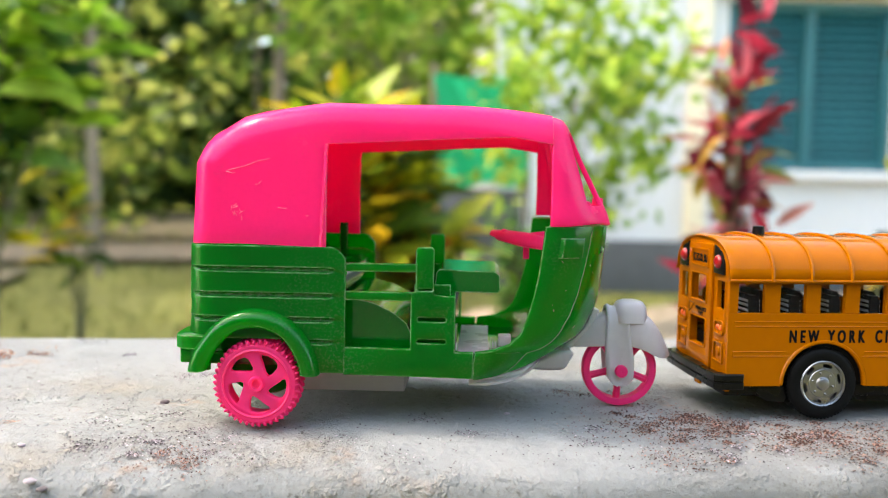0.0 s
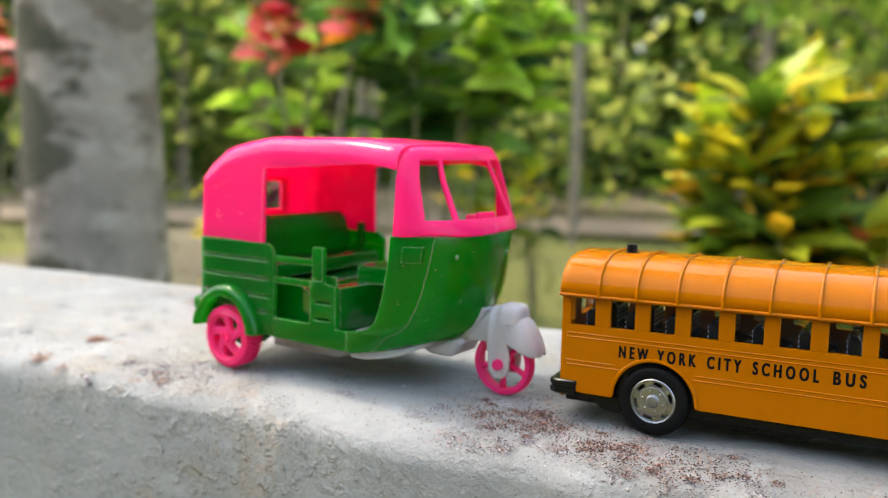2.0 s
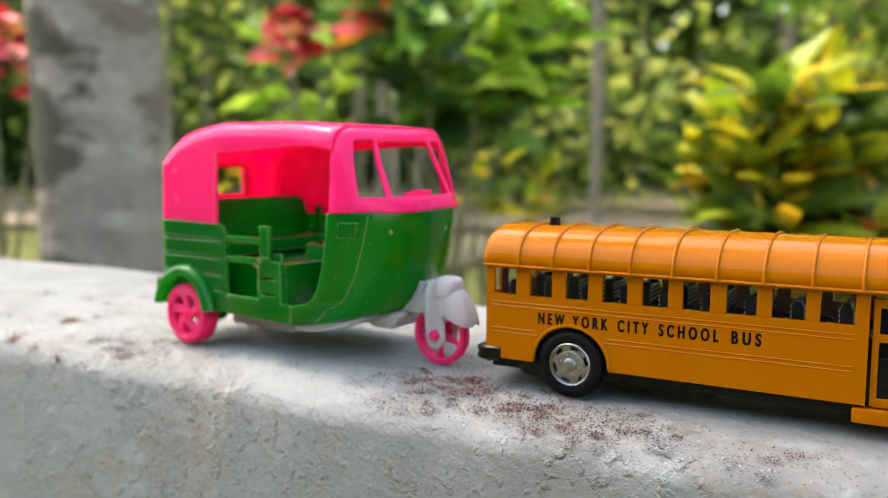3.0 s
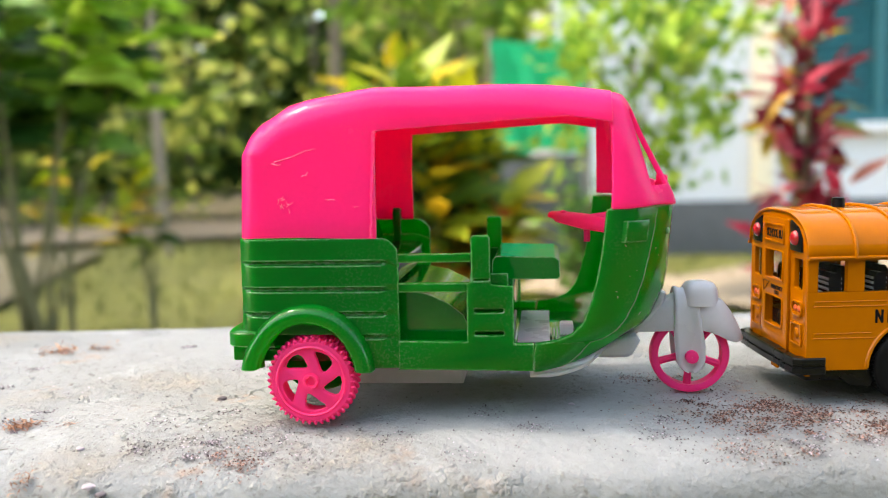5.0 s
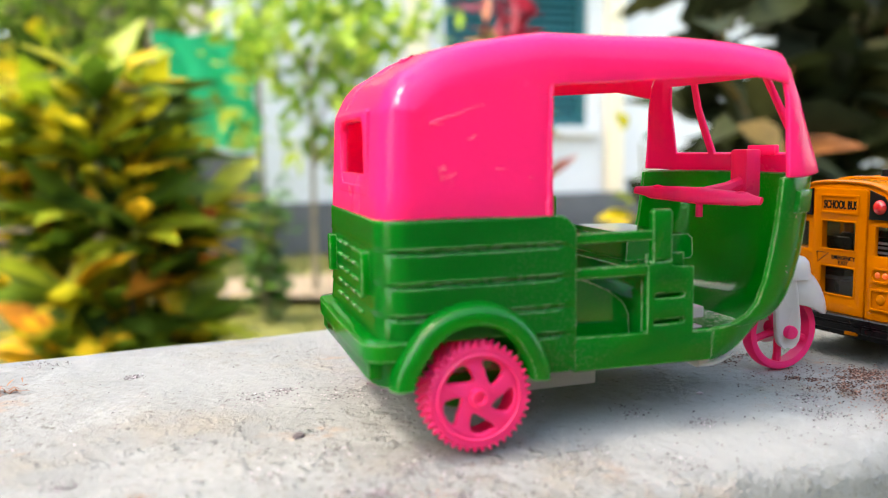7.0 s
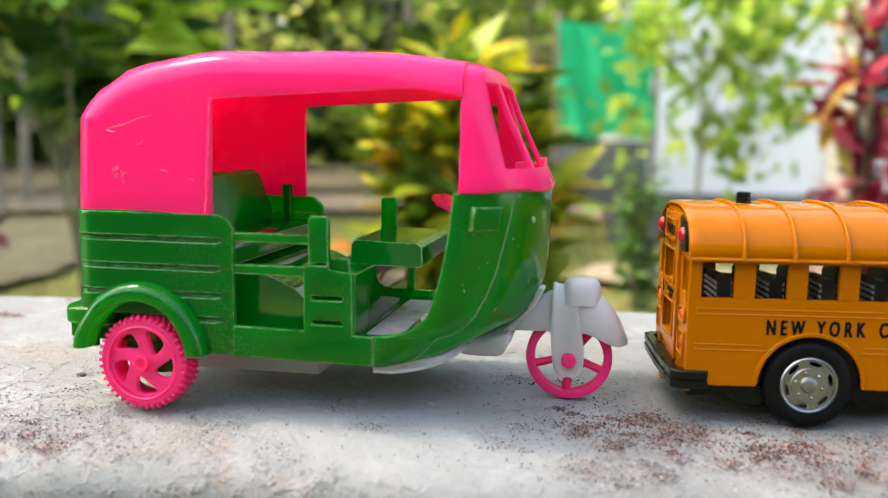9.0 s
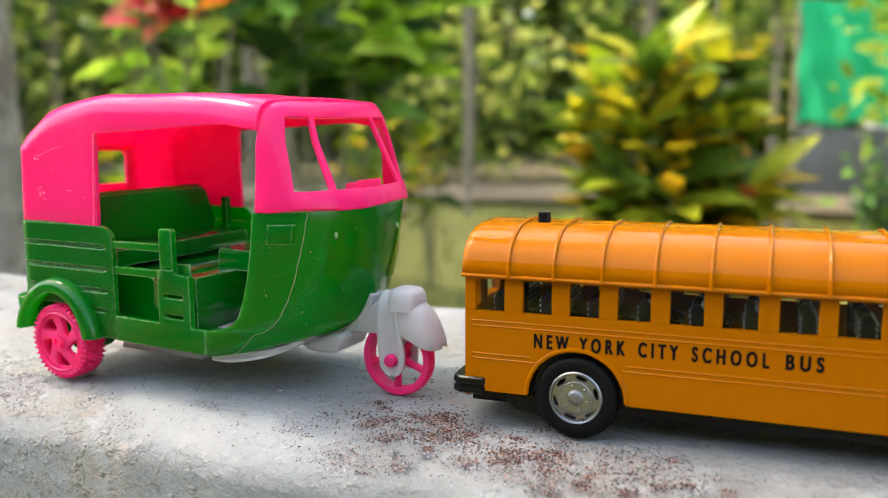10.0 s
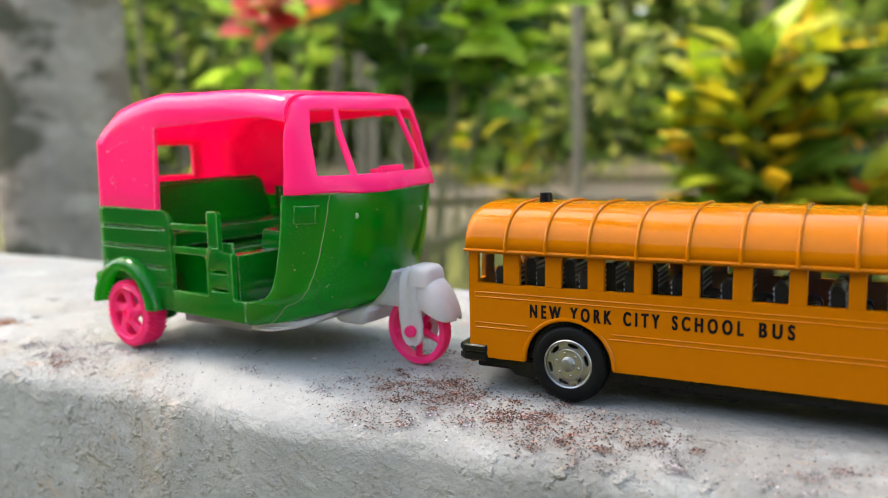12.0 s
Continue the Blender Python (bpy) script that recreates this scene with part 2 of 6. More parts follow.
PINK = surface("pink_plastic", (1.0, 0.024, 0.22), rough=0.2, vary=0.05, grain=700, broad=45, bump=0.00005, bump_grain=900, translucent=0.4, glow_colour=(1.0, 0.012, 0.32), gloss=0.25, worn=(0.95, 0.3, 0.4), worn_size=0.0004, dust=(0.8, 0.06, 0.18))
PINK_SOLID = surface("pink_wheel_plastic", (1.0, 0.05, 0.28), rough=0.34, vary=0.08, grain=600, broad=90, bump=0.00005, bump_grain=1200, translucent=0.52, glow_colour=(1.0, 0.03, 0.3), gloss=0.4, worn=(0.9, 0.2, 0.3), worn_size=0.0003)
GREEN = surface("green_plastic", (0.0, 0.115, 0.007), rough=0.12, vary=0.16, grain=500, broad=60, bump=0.00004, bump_grain=900, translucent=0.42, glow_colour=(0.0, 0.7, 0.01), gloss=0.45, worn=(0.45, 0.62, 0.4), worn_size=0.0008, dust=(0.07, 0.18, 0.06))
GREEN_GLOSS = surface("glossy_green_plastic", (0.0, 0.14, 0.008), rough=0.04, vary=0.16, grain=500, broad=60, translucent=0.15, glow_colour=(0.0, 0.8, 0.008), gloss=0.9, coat=0.35, worn=(0.45, 0.62, 0.4), worn_size=0.0008, dust=(0.1, 0.18, 0.08))
MILKY = surface("milky_plastic", (0.62, 0.59, 0.6), rough=0.3, vary=0.06, grain=500, broad=70, bump=0.00005, translucent=0.35, glow_colour=(0.8, 0.72, 0.78))
DIRT_LINE = surface("scuffed_edge_plastic", (0.2, 0.34, 0.16), rough=0.7, vary=0.3, grain=900, broad=200)
SCUFF = surface("scuff", (0.85, 0.13, 0.24), rough=0.7, vary=0.4, grain=1500, broad=300)
YELLOW = surface("yellow_enamel", (0.36, 0.1, 0.0), rough=0.03, vary=0.05, grain=300, broad=40, bump=0.00002, bump_grain=200, gloss=0.12)
BLACK = surface("black_plastic", (0.004, 0.004, 0.0045), rough=0.28, vary=0.2, grain=400, broad=80, gloss=0.18)
RUBBER = surface("black_rubber", (0.006, 0.006, 0.006), rough=0.5, vary=0.25, grain=700, broad=120, bump=0.00008, gloss=0.06)
CHROME = surface("dull_silver_plating", (0.27, 0.27, 0.28), rough=0.33, vary=0.1, grain=600, broad=150, metal=0.95)
INK = surface("black_ink", (0.006, 0.005, 0.005), rough=0.5, vary=0.15, grain=900, broad=100, gloss=0.05)
RED_LENS = surface("red_lens", (0.35, 0.01, 0.015), rough=0.12, vary=0.1, grain=500, broad=100, coat=0.5)
ORANGE_LENS = surface("orange_lens", (0.75, 0.12, 0.02), rough=0.3, vary=0.1, grain=500, broad=100)
# pale base colour stands for the highlights on the dark seats' ridges
RIDGE = surface("glint_pale_ridge", (0.5, 0.5, 0.51), rough=0.12, vary=0.1, grain=300, broad=60, gloss=0.9)
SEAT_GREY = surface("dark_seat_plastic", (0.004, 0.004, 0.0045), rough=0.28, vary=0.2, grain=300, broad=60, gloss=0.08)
PANE = glass("clear_window_plastic", (0.93, 0.94, 0.94))
PLASTER = surface("white_house_plaster", (0.56, 0.57, 0.6), rough=0.85, vary=0.08, grain=30, broad=1.2, bump=0.004, bump_grain=60)
REAR = surface("backing_wall_grey", (0.18, 0.175, 0.17), rough=0.9, vary=0.3, grain=12, broad=1.2, bump=0.006)
CREAM = surface("cream_plaster", (0.75, 0.66, 0.5), rough=0.85, vary=0.08, grain=30, broad=1.5, bump=0.003)
PLINTH = surface("dark_grey_plinth", (0.07, 0.075, 0.085), rough=0.8, vary=0.2, grain=20, broad=2, bump=0.003)
TEAL = surface("teal_shutter_paint", (0.01, 0.1, 0.12), rough=0.5, vary=0.15, grain=30, broad=4, random_tint=0.12)
NET = surface("green_shade_cloth", (0.02, 0.5, 0.22), rough=0.8, vary=0.12, grain=60, broad=5, translucent=0.5, glow_colour=(0.015, 0.44, 0.18))
BARK_PALE = surface("pale_bark", (0.2, 0.165, 0.12), rough=0.9, vary=0.4, grain=20, broad=4, bump=0.008)
STEM = surface("green_brown_stem", (0.14, 0.13, 0.06), rough=0.7, vary=0.3, grain=40, broad=8)
CROTON = foliage("croton_leaf", [(0.0, (0.015, 0.035, 0.005)), (0.3, (0.07, 0.15, 0.008)), (0.5, (0.24, 0.36, 0.01)), (0.74, (0.5, 0.5, 0.012)), (0.96, (0.5, 0.36, 0.012)), (1.0, (0.3, 0.06, 0.02))], translucent=0.45)
CROTON_OLD = foliage("old_croton_leaf", [(0.0, (0.025, 0.06, 0.008)), (0.4, (0.13, 0.23, 0.016)), (0.68, (0.42, 0.47, 0.016)), (0.9, (0.78, 0.48, 0.016)), (1.0, (0.4, 0.08, 0.02))], translucent=0.45)
RED_LEAF = foliage("red_leaf", [(0.0, (0.18, 0.01, 0.014)), (0.45, (0.52, 0.018, 0.024)), (0.72, (0.7, 0.2, 0.19)), (0.85, (0.65, 0.27, 0.02)), (1.0, (0.2, 0.05, 0.04))], translucent=0.42)
CORDYLINE = foliage("cordyline_leaf", [(0.0, (0.08, 0.012, 0.02)), (0.4, (0.26, 0.02, 0.035)), (0.62, (0.45, 0.04, 0.07)), (0.77, (0.62, 0.2, 0.2)), (0.9, (0.5, 0.36, 0.03)), (1.0, (0.16, 0.22, 0.04))], translucent=0.42)
MAROON = foliage("maroon_leaf", [(0.0, (0.04, 0.008, 0.01)), (0.6, (0.12, 0.014, 0.025)), (0.9, (0.22, 0.035, 0.04)), (1.0, (0.3, 0.34, 0.03))])
FRESH = foliage("fresh_leaf", [(0.0, (0.08, 0.2, 0.016)), (0.5, (0.23, 0.42, 0.032)), (1.0, (0.46, 0.62, 0.08))], translucent=0.5)
LIME = foliage("lime_leaf", [(0.0, (0.08, 0.2, 0.014)), (0.5, (0.25, 0.48, 0.026)), (1.0, (0.52, 0.76, 0.08))], translucent=0.55)
DEEP = foliage("deep_leaf", [(0.0, (0.015, 0.05, 0.012)), (0.5, (0.04, 0.13, 0.018)), (1.0, (0.2, 0.4, 0.04))])
WOODS = foliage("woods_leaf", [(0.0, (0.016, 0.042, 0.01)), (0.4, (0.06, 0.12, 0.018)), (0.72, (0.2, 0.33, 0.04)), (1.0, (0.68, 0.8, 0.16))], translucent=0.5)
DARK_LEAF = foliage("dark_leaf", [(0.0, (0.008, 0.012, 0.005)), (0.5, (0.022, 0.034, 0.009)), (0.85, (0.07, 0.075, 0.018)), (1.0, (0.38, 0.11, 0.03))], rough=0.6, translucent=0.25)
GRASS = foliage("grass_blade", [(0.0, (0.045, 0.08, 0.012)), (0.6, (0.09, 0.13, 0.022)), (1.0, (0.2, 0.2, 0.045))])
LAWN = surface("lawn", (0.125, 0.125, 0.022), rough=0.95, vary=0.45, grain=9, broad=1.3, bump=0.02, bump_grain=40)
SAND = surface("sandy_path", (0.22, 0.17, 0.12), rough=0.95, vary=0.25, grain=8, broad=0.9, bump=0.01)
EARTH = surface("shaded_earth", (0.12, 0.1, 0.06), rough=0.95, vary=0.5, grain=6, broad=0.7, bump=0.03)


def wall_paint():
    """White lime paint on rough render, stained grey in patches, with dark specks."""
    m = surface("lime_washed_render", (0.245, 0.245, 0.25), rough=0.9, vary=0.07, grain=260, broad=14)
    nt = m.node_tree
    n, l = nt.nodes, nt.links
    b = n["Principled BSDF"]
    tc = n["Texture Coordinate"] if "Texture Coordinate" in n else n.new("ShaderNodeTexCoord")
    base = b.inputs["Base Color"].links[0].from_socket

    def noise_tex(scale, detail, rough=0.6):
        t = n.new("ShaderNodeTexNoise")
        t.inputs["Scale"].default_value, t.inputs["Detail"].default_value, t.inputs["Roughness"].default_value = scale, detail, rough
        l.new(tc.outputs["Object"], t.inputs["Vector"])
        return t.outputs[0]

    def span(sock, a, z, lo=0.0, hi=1.0):
        r = n.new("ShaderNodeMapRange")
        r.inputs[1].default_value, r.inputs[2].default_value, r.inputs[3].default_value, r.inputs[4].default_value = a, z, lo, hi
        l.new(sock, r.inputs[0])
        return r.outputs[0]

    def times(a, c):
        x = n.new("ShaderNodeMath")
        x.operation = "MULTIPLY"
        l.new(a, x.inputs[0])
        l.new(c, x.inputs[1])
        return x.outputs[0]

    def mix(fac, a, colour):
        x = n.new("ShaderNodeMix")
        x.data_type = "RGBA"
        l.new(fac, x.inputs[0])
        l.new(a, x.inputs[6])
        x.inputs[7].default_value = (*colour, 1)
        return x.outputs[2]

    stain = span(noise_tex(9, 7, 0.7), 0.46, 0.66, 0, 0.5)
    col = mix(stain, base, (0.225, 0.22, 0.215))
    tan = span(noise_tex(21, 4), 0.55, 0.72, 0, 0.5)
    col = mix(tan, col, (0.33, 0.265, 0.2))
    rust = times(span(noise_tex(28, 4), 0.6, 0.7), span(noise_tex(240, 3), 0.45, 0.6, 0, 0.7))
    col = mix(rust, col, (0.33, 0.2, 0.13))
    speck = times(span(noise_tex(430, 3), 0.61, 0.67), span(noise_tex(17, 3), 0.42, 0.62, 0.0, 0.85))
    col = mix(speck, col, (0.09, 0.075, 0.065))
    # shade painted into the coping: darker along +x, broken up by noise
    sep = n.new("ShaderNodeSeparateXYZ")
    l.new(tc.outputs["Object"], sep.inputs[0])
    bus_side_shade = times(span(sep.outputs[0], 0.02, 0.12, 0, 0.5), span(noise_tex(40, 6, 0.7), 0.34, 0.6, 0.3, 1.0))
    col = mix(bus_side_shade, col, (0.165, 0.152, 0.138))
    worn = span(noise_tex(14, 5, 0.65), 0.42, 0.6)
    pits = times(span(noise_tex(300, 5, 0.7), 0.45, 0.33, 0, 0.75), worn)
    col = mix(pits, col, (0.17, 0.16, 0.15))
    grit = times(span(noise_tex(900, 3, 0.7), 0.47, 0.34, 0, 0.6), worn)
    col = mix(grit, col, (0.17, 0.155, 0.14))
    chalk = span(noise_tex(34, 6, 0.7), 0.54, 0.68, 0, 0.55)
    col = mix(chalk, col, (0.36, 0.36, 0.37))
    l.new(col, b.inputs["Base Color"])
    # trowelled render: fine sand, rougher where worn, with sparse lumps
    bp = n.new("ShaderNodeBump")
    bp.inputs["Distance"].default_value = 0.0016
    h, h2 = n.new("ShaderNodeMath"), n.new("ShaderNodeMath")
    h.operation = h2.operation = "ADD"
    l.new(times(span(noise_tex(420, 6, 0.68), 0, 1, 0, 1.1), span(noise_tex(22, 4), 0.4, 0.62, 0.25, 1.0)), h2.inputs[0])
    l.new(times(span(noise_tex(170, 4, 0.6), 0.54, 0.7, 0, 0.9), span(noise_tex(11, 3), 0.45, 0.6, 0.1, 1.0)), h2.inputs[1])
    l.new(h2.outputs[0], h.inputs[0])
    l.new(span(noise_tex(60, 3), 0, 1, 0, 0.9), h.inputs[1])
    l.new(h.outputs[0], bp.inputs["Height"])
    l.new(bp.outputs[0], b.inputs["Normal"])
    return m


WALL = wall_paint()

# ---- setting ----
GROUND_Z = -0.55
rng = np.random.default_rng(5)


def build_ground():
    bm = bmesh.new()
    n = 60
    xs = np.sign(np.linspace(-1, 1, n)) * np.abs(np.linspace(-1, 1, n)) ** 3 * 120
    rows = [[(x, y, GROUND_Z + (0.03 * noise.noise(Vector((x * 0.8, y * 0.8, 0))) if abs(x) < 15 and abs(y) < 15 else 0)) for x in xs] for y in xs]
    grid(bm, rows)
    tagged(part("ground", bm, LAWN), "patchy sunlit lawn behind the wall", "lawn", kind="structure")


build_ground()


def strip(name, pts, half, z, material, label, category):
    """A flat sheet that follows a line."""
    bm = bmesh.new()
    rows = []
    for i, p in enumerate(pts):
        a, b = Vector(pts[max(i - 1, 0)]), Vector(pts[min(i + 1, len(pts) - 1)])
        s = (b - a).orthogonal().normalized()
        rows.append([(p[0] + s.x * k * half[i], p[1] + s.y * k * half[i], z + 0.01 * noise.noise(Vector((p[0] * 2, p[1] * 2, k)))) for k in (-1, -0.6, 0, 0.6, 1)])
    grid(bm, rows)
    return tagged(part(name, bm, material), label, category, kind="structure")


strip("path", [(-9, 3.2), (-6, 5.2), (-3.6, 6.6), (-1.5, 7.0), (0.5, 6.6), (2.0, 5.6)], [0.9, 0.9, 0.9, 0.8, 0.7, 0.6], GROUND_Z + 0.05, SAND, "bare sandy footpath across the garden", "path")
strip("verge", [(0.15, 3.75), (0.9, 3.5), (1.6, 3.9), (2.6, 4.2), (4.2, 4.3)], [0.2, 0.4, 0.5, 0.6, 0.6], GROUND_Z + 0.045, SAND, "strip of bare sandy earth before the house", "earth")
strip("woodland_floor", [(-14, 5), (-8, 9), (-3, 11.5), (3, 12), (9, 12)], [3.2, 3.4, 3.4, 3.4, 3.4], GROUND_Z + 0.06, EARTH, "shaded leaf-strewn earth under the trees", "earth")

strip("shrubbery_floor", [(-4.9, 0.2), (-3.3, 1.6), (-3.1, 3.0), (-3.8, 5.0)], [0.9, 1.1, 1.1, 1.3], GROUND_Z + 0.04, EARTH, "bare earth with dry leaves under the shrubs", "earth")

# the garden wall, on whose coping the toys stand
WALL_YAW = 4.4


def wall_height(u, v):
    """The worn coping's height at u along and v across the wall, metres."""
    z = 0.0007 * noise.noise(Vector((u * 22, v * 22, 1))) + 0.0012 * noise.noise(Vector((u * 7, v * 7, 4)))
    return z - 0.0008


def build_wall():
    bm = bmesh.new()
    us = np.concatenate([np.linspace(-3.0, -0.5, 14)[:-1], np.linspace(-0.5, 0.55, 190), np.linspace(0.55, 3.0, 14)[1:]])
    front, back, r = 0.001, 0.196, 0.009
    rows = []
    for u in us:
        wob = 0.0045 * noise.noise(Vector((u * 11, 0, 7))) + 0.0015 * noise.noise(Vector((u * 40, 0, 3)))
        row = [(front - 0.004, -0.62), (front - 0.004, -0.3), (front - 0.003, -0.12), (front - 0.002, -0.06), (front - 0.001, -0.035)]
        row += [(front + r - r * math.cos(a) + wob, -r + r * math.sin(a)) for a in np.linspace(0.1, math.pi / 2, 7)]
        for v in np.linspace(front + r + 0.006, back - r, 40):
            row.append((v, None))
        rag = 0.004 * noise.noise(Vector((u * 28, 5, 2))) + 0.003 * noise.noise(Vector((u * 70, 9, 2)))
        row += [(back - r + r * math.sin(a) + wob + rag, -r + r * math.cos(a)) for a in np.linspace(0.2, math.pi / 2, 6)]
        row += [(back + 0.001, -0.1), (back + 0.002, -0.62)]
        pts = []
        for v, z in row:
            fade = min(max((v - front) / 0.03, 0), 1) * min(max((back - v) / 0.03, 0), 1)
            zz = wall_height(u, v) - 0.0035 * (1 - fade) if z is None else z + wall_height(u, min(max(v, 0), back)) - 0.0035 * (1 if z > -0.03 else 0)
            pts.append((u, v, zz))
        rows.append(pts)
    grid(bm, rows)
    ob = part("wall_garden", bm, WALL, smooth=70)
    ob.matrix_world = pose(0, 0.2095, 0, 0, 0, WALL_YAW)
    tagged(ob, "low garden wall with worn white lime-washed coping and stained render", "wall", kind="structure")
    return ob


build_wall()

def build_back_wall():
    # unseen wall, added to close the yard and keep reflections dark
    bm = bmesh.new()
    box(bm, -6, 6, -2.6, -2.4, -0.62, 1.5)
    tagged(part("wall_rear", bm, REAR), "plain grey wall added behind the camera, out of view", "wall", kind="structure")


build_back_wall()

# ---- the house ----
HOUSE_Y = 5.0


def build_house():
    house = thing("house", pose(0, HOUSE_Y, GROUND_Z, 0, 0, 0), "white plastered house with a dark plinth and a teal shuttered window", "house")
    x0, x1, wx0, wx1, wz0, wz1, h = 0.35, 5.2, 1.69, 2.68, 0.74, 1.72, 2.9
    bm = plate("wall", [[(x0, 0.31), (x1, 0.31), (x1, h), (x0, h)], [(wx0, wz0), (wx1, wz0), (wx1, wz1), (wx0, wz1)]], 0.1, 0.0, "xz", 0.1)
    part("wall", bm, PLASTER, house, smooth=20)
    for n, (a, b, c, d) in enumerate(((x0, x0 + 0.2, 0.2, 4.0), (x1 - 0.2, x1, 0.2, 4.0), (x0 + 0.2, x1 - 0.2, 3.8, 4.0))):
        bm = bmesh.new()
        box(bm, a, b, c, d, 0.31, h)
        part("wall", bm, PLASTER, house)
    bm = bmesh.new()
    box(bm, x0 - 0.04, x1 + 0.04, -0.04, 4.04, -0.1, 0.308, 0.01)
    part("plinth", bm, PLINTH, house, "dark grey cement plinth")
    for cx in (1.52, 2.86, 4.4):
        bm = bmesh.new()
        box(bm, cx - 0.06, cx + 0.06, -0.05, -0.002, 0.31, h, 0.008)
        part("pilaster", bm, CREAM, house, "cream painted pilaster")
    bm = bmesh.new()
    box(bm, wx0 - 0.06, wx1 + 0.06, -0.09, -0.002, wz1 + 0.02, wz1 + 0.1, 0.008)
    part("lintel", bm, CREAM, house, "cream painted lintel band")
    bm = bmesh.new()
    box(bm, x0 - 0.15, x1 + 0.15, -0.12, 4.2, h, h + 0.12, 0.02)
    part("roof", bm, PLINTH, house, "flat concrete roof slab")
    w = new("window")
    w.parent = house
    tagged(w, "teal painted window with louvred shutters")
    for a, b, c, d in ((wx0, wx0 + 0.05, wz0, wz1), (wx1 - 0.05, wx1, wz0, wz1), (wx0 + 0.05, wx1 - 0.05, wz0, wz0 + 0.05), (wx0 + 0.05, wx1 - 0.05, wz1 - 0.05, wz1), ((wx0 + wx1) / 2 - 0.03, (wx0 + wx1) / 2 + 0.03, wz0 + 0.05, wz1 - 0.05)):
        win = bmesh.new()
        box(win, a, b, 0.03, 0.09, c, d, 0.004, 1)
        part("frame_bar", win, TEAL, w)
    slat = bmesh.new()
    sw = (wx1 - wx0) / 2 - 0.08
    box(slat, -sw / 2, sw / 2, -0.004, 0.004, -0.021, 0.021, 0.002, 1)
    sm = mesh_of(slat, "slat", 30)
    sm.materials.append(TEAL)
    for side in (0, 1):
        cx = wx0 + 0.05 + sw / 2 if side == 0 else wx1 - 0.05 - sw / 2
        for k in range(18):
            s = part("slat", sm, None, w)
            s.matrix_local = pose(cx, 0.06, wz0 + 0.075 + k * (wz1 - wz0 - 0.15) / 17, -35)
    # near-black sheet in place of the shade inside the room
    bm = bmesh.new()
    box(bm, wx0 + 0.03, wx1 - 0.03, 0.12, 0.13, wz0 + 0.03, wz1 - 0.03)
    part("shutter_back", bm, SEAT_GREY, house, "near-black sheet standing for the unlit room behind the louvres")
    bm = bmesh.new()
    box(bm, wx0 - 0.05, wx1 + 0.05, -0.07, 0.1, wz0 - 0.06, wz0 - 0.002, 0.006)
    part("sill", bm, PLASTER, house)


build_house()


def build_net():
    net = thing("shade_net", pose(0.2, 3.95, GROUND_Z, 0, 0, -6), "bright green shade cloth hung over a dark board", "shade cloth")
    bm = bmesh.new()
    rows = []
    for i in range(16):
        z = 0.62 + 0.5 * i / 15
        rows.append([(-0.21 + 0.42 * j / 15 + 0.012 * math.sin(i * 0.7), 0.02 * math.sin(j * 1.1 + i * 0.35) + 0.012 * noise.noise(Vector((i * 0.5, j * 0.5, 2))), z + 0.012 * math.sin(j * 0.9)) for j in range(16)])
    grid(bm, rows)
    part("cloth", bm, NET, net)
    bm = bmesh.new()
    box(bm, -0.2, 0.2, 0.0, 0.05, 0.32, 0.6, 0.01)
    part("board", bm, PLINTH, net, "dark grey board")
    for x in (-0.22, 0.22):
        bm = bmesh.new()
        tube(bm, [(x, 0.03, 0), (x, 0.03, 1.18)], 0.014)
        part("post", bm, BARK_PALE, net)


build_net()

# ---- plants ----
def unit(n):
    v = rng.normal(size=(n, 3))
    return v / np.linalg.norm(v, axis=1, keepdims=True)


def branches(bm, base, height, k, count, spread, r0, seg=6, bend=0.25):
    """One of the stems that rise from a base; gives back points along it for leaves."""
    out = []
    a = 2 * math.pi * (k + rng.uniform(0, 0.7)) / count
    lean, h = spread * rng.uniform(0.3, 1.0), height * rng.uniform(0.7, 1.0)
    pts = []
    for s in np.linspace(0, 1, 7):
        w = lean * s ** 1.4
        pts.append(Vector((base[0] + math.cos(a) * w + 0.02 * bend * math.sin(5 * s + k), base[1] + math.sin(a) * w + 0.02 * bend * math.cos(4 * s + k), base[2] + h * s)))
    tube(bm, pts, [r0 * (1 - 0.7 * s) for s in np.linspace(0, 1, 7)], seg)
    out += [(p, pts[min(i + 1, 6)] - pts[max(i - 1, 0)]) for i, p in enumerate(pts)]
    return out


def shrub(name, at, height, spread, stems, leaves, size, material, label, category, low=0.15, slim=0.32, droop=0.35, group="", rise=0.5, thick=0.012):
    """A bush: bare stems, and large leaves set round them."""
    t = thing(name, pose(*at), label, category, group)
    pts = []
    for k in range(stems):
        bm = bmesh.new()
        pts += branches(bm, (0, 0, 0), height, k, stems, spread, thick * height + 0.004)
        part("stem", bm, STEM, t)
    spots = [p for p, d in pts if p.z > low * height]
    idx = rng.integers(0, len(spots), leaves)
    base = np.array([spots[i] for i in idx]) + rng.normal(size=(leaves, 3)) * [0.03, 0.03, 0.05]
    ways = unit(leaves)
    ways[:, 2] = np.abs(ways[:, 2]) * rise + 0.15 * rng.normal(size=leaves)
    ln = size * rng.uniform(0.6, 1.2, leaves)
    part("foliage", leaf_mesh("foliage", base, ways, np.tile([0, 0, 1.0], (leaves, 1)) + 0.9 * unit(leaves), ln, ln * slim, droop), material, t)
    return t


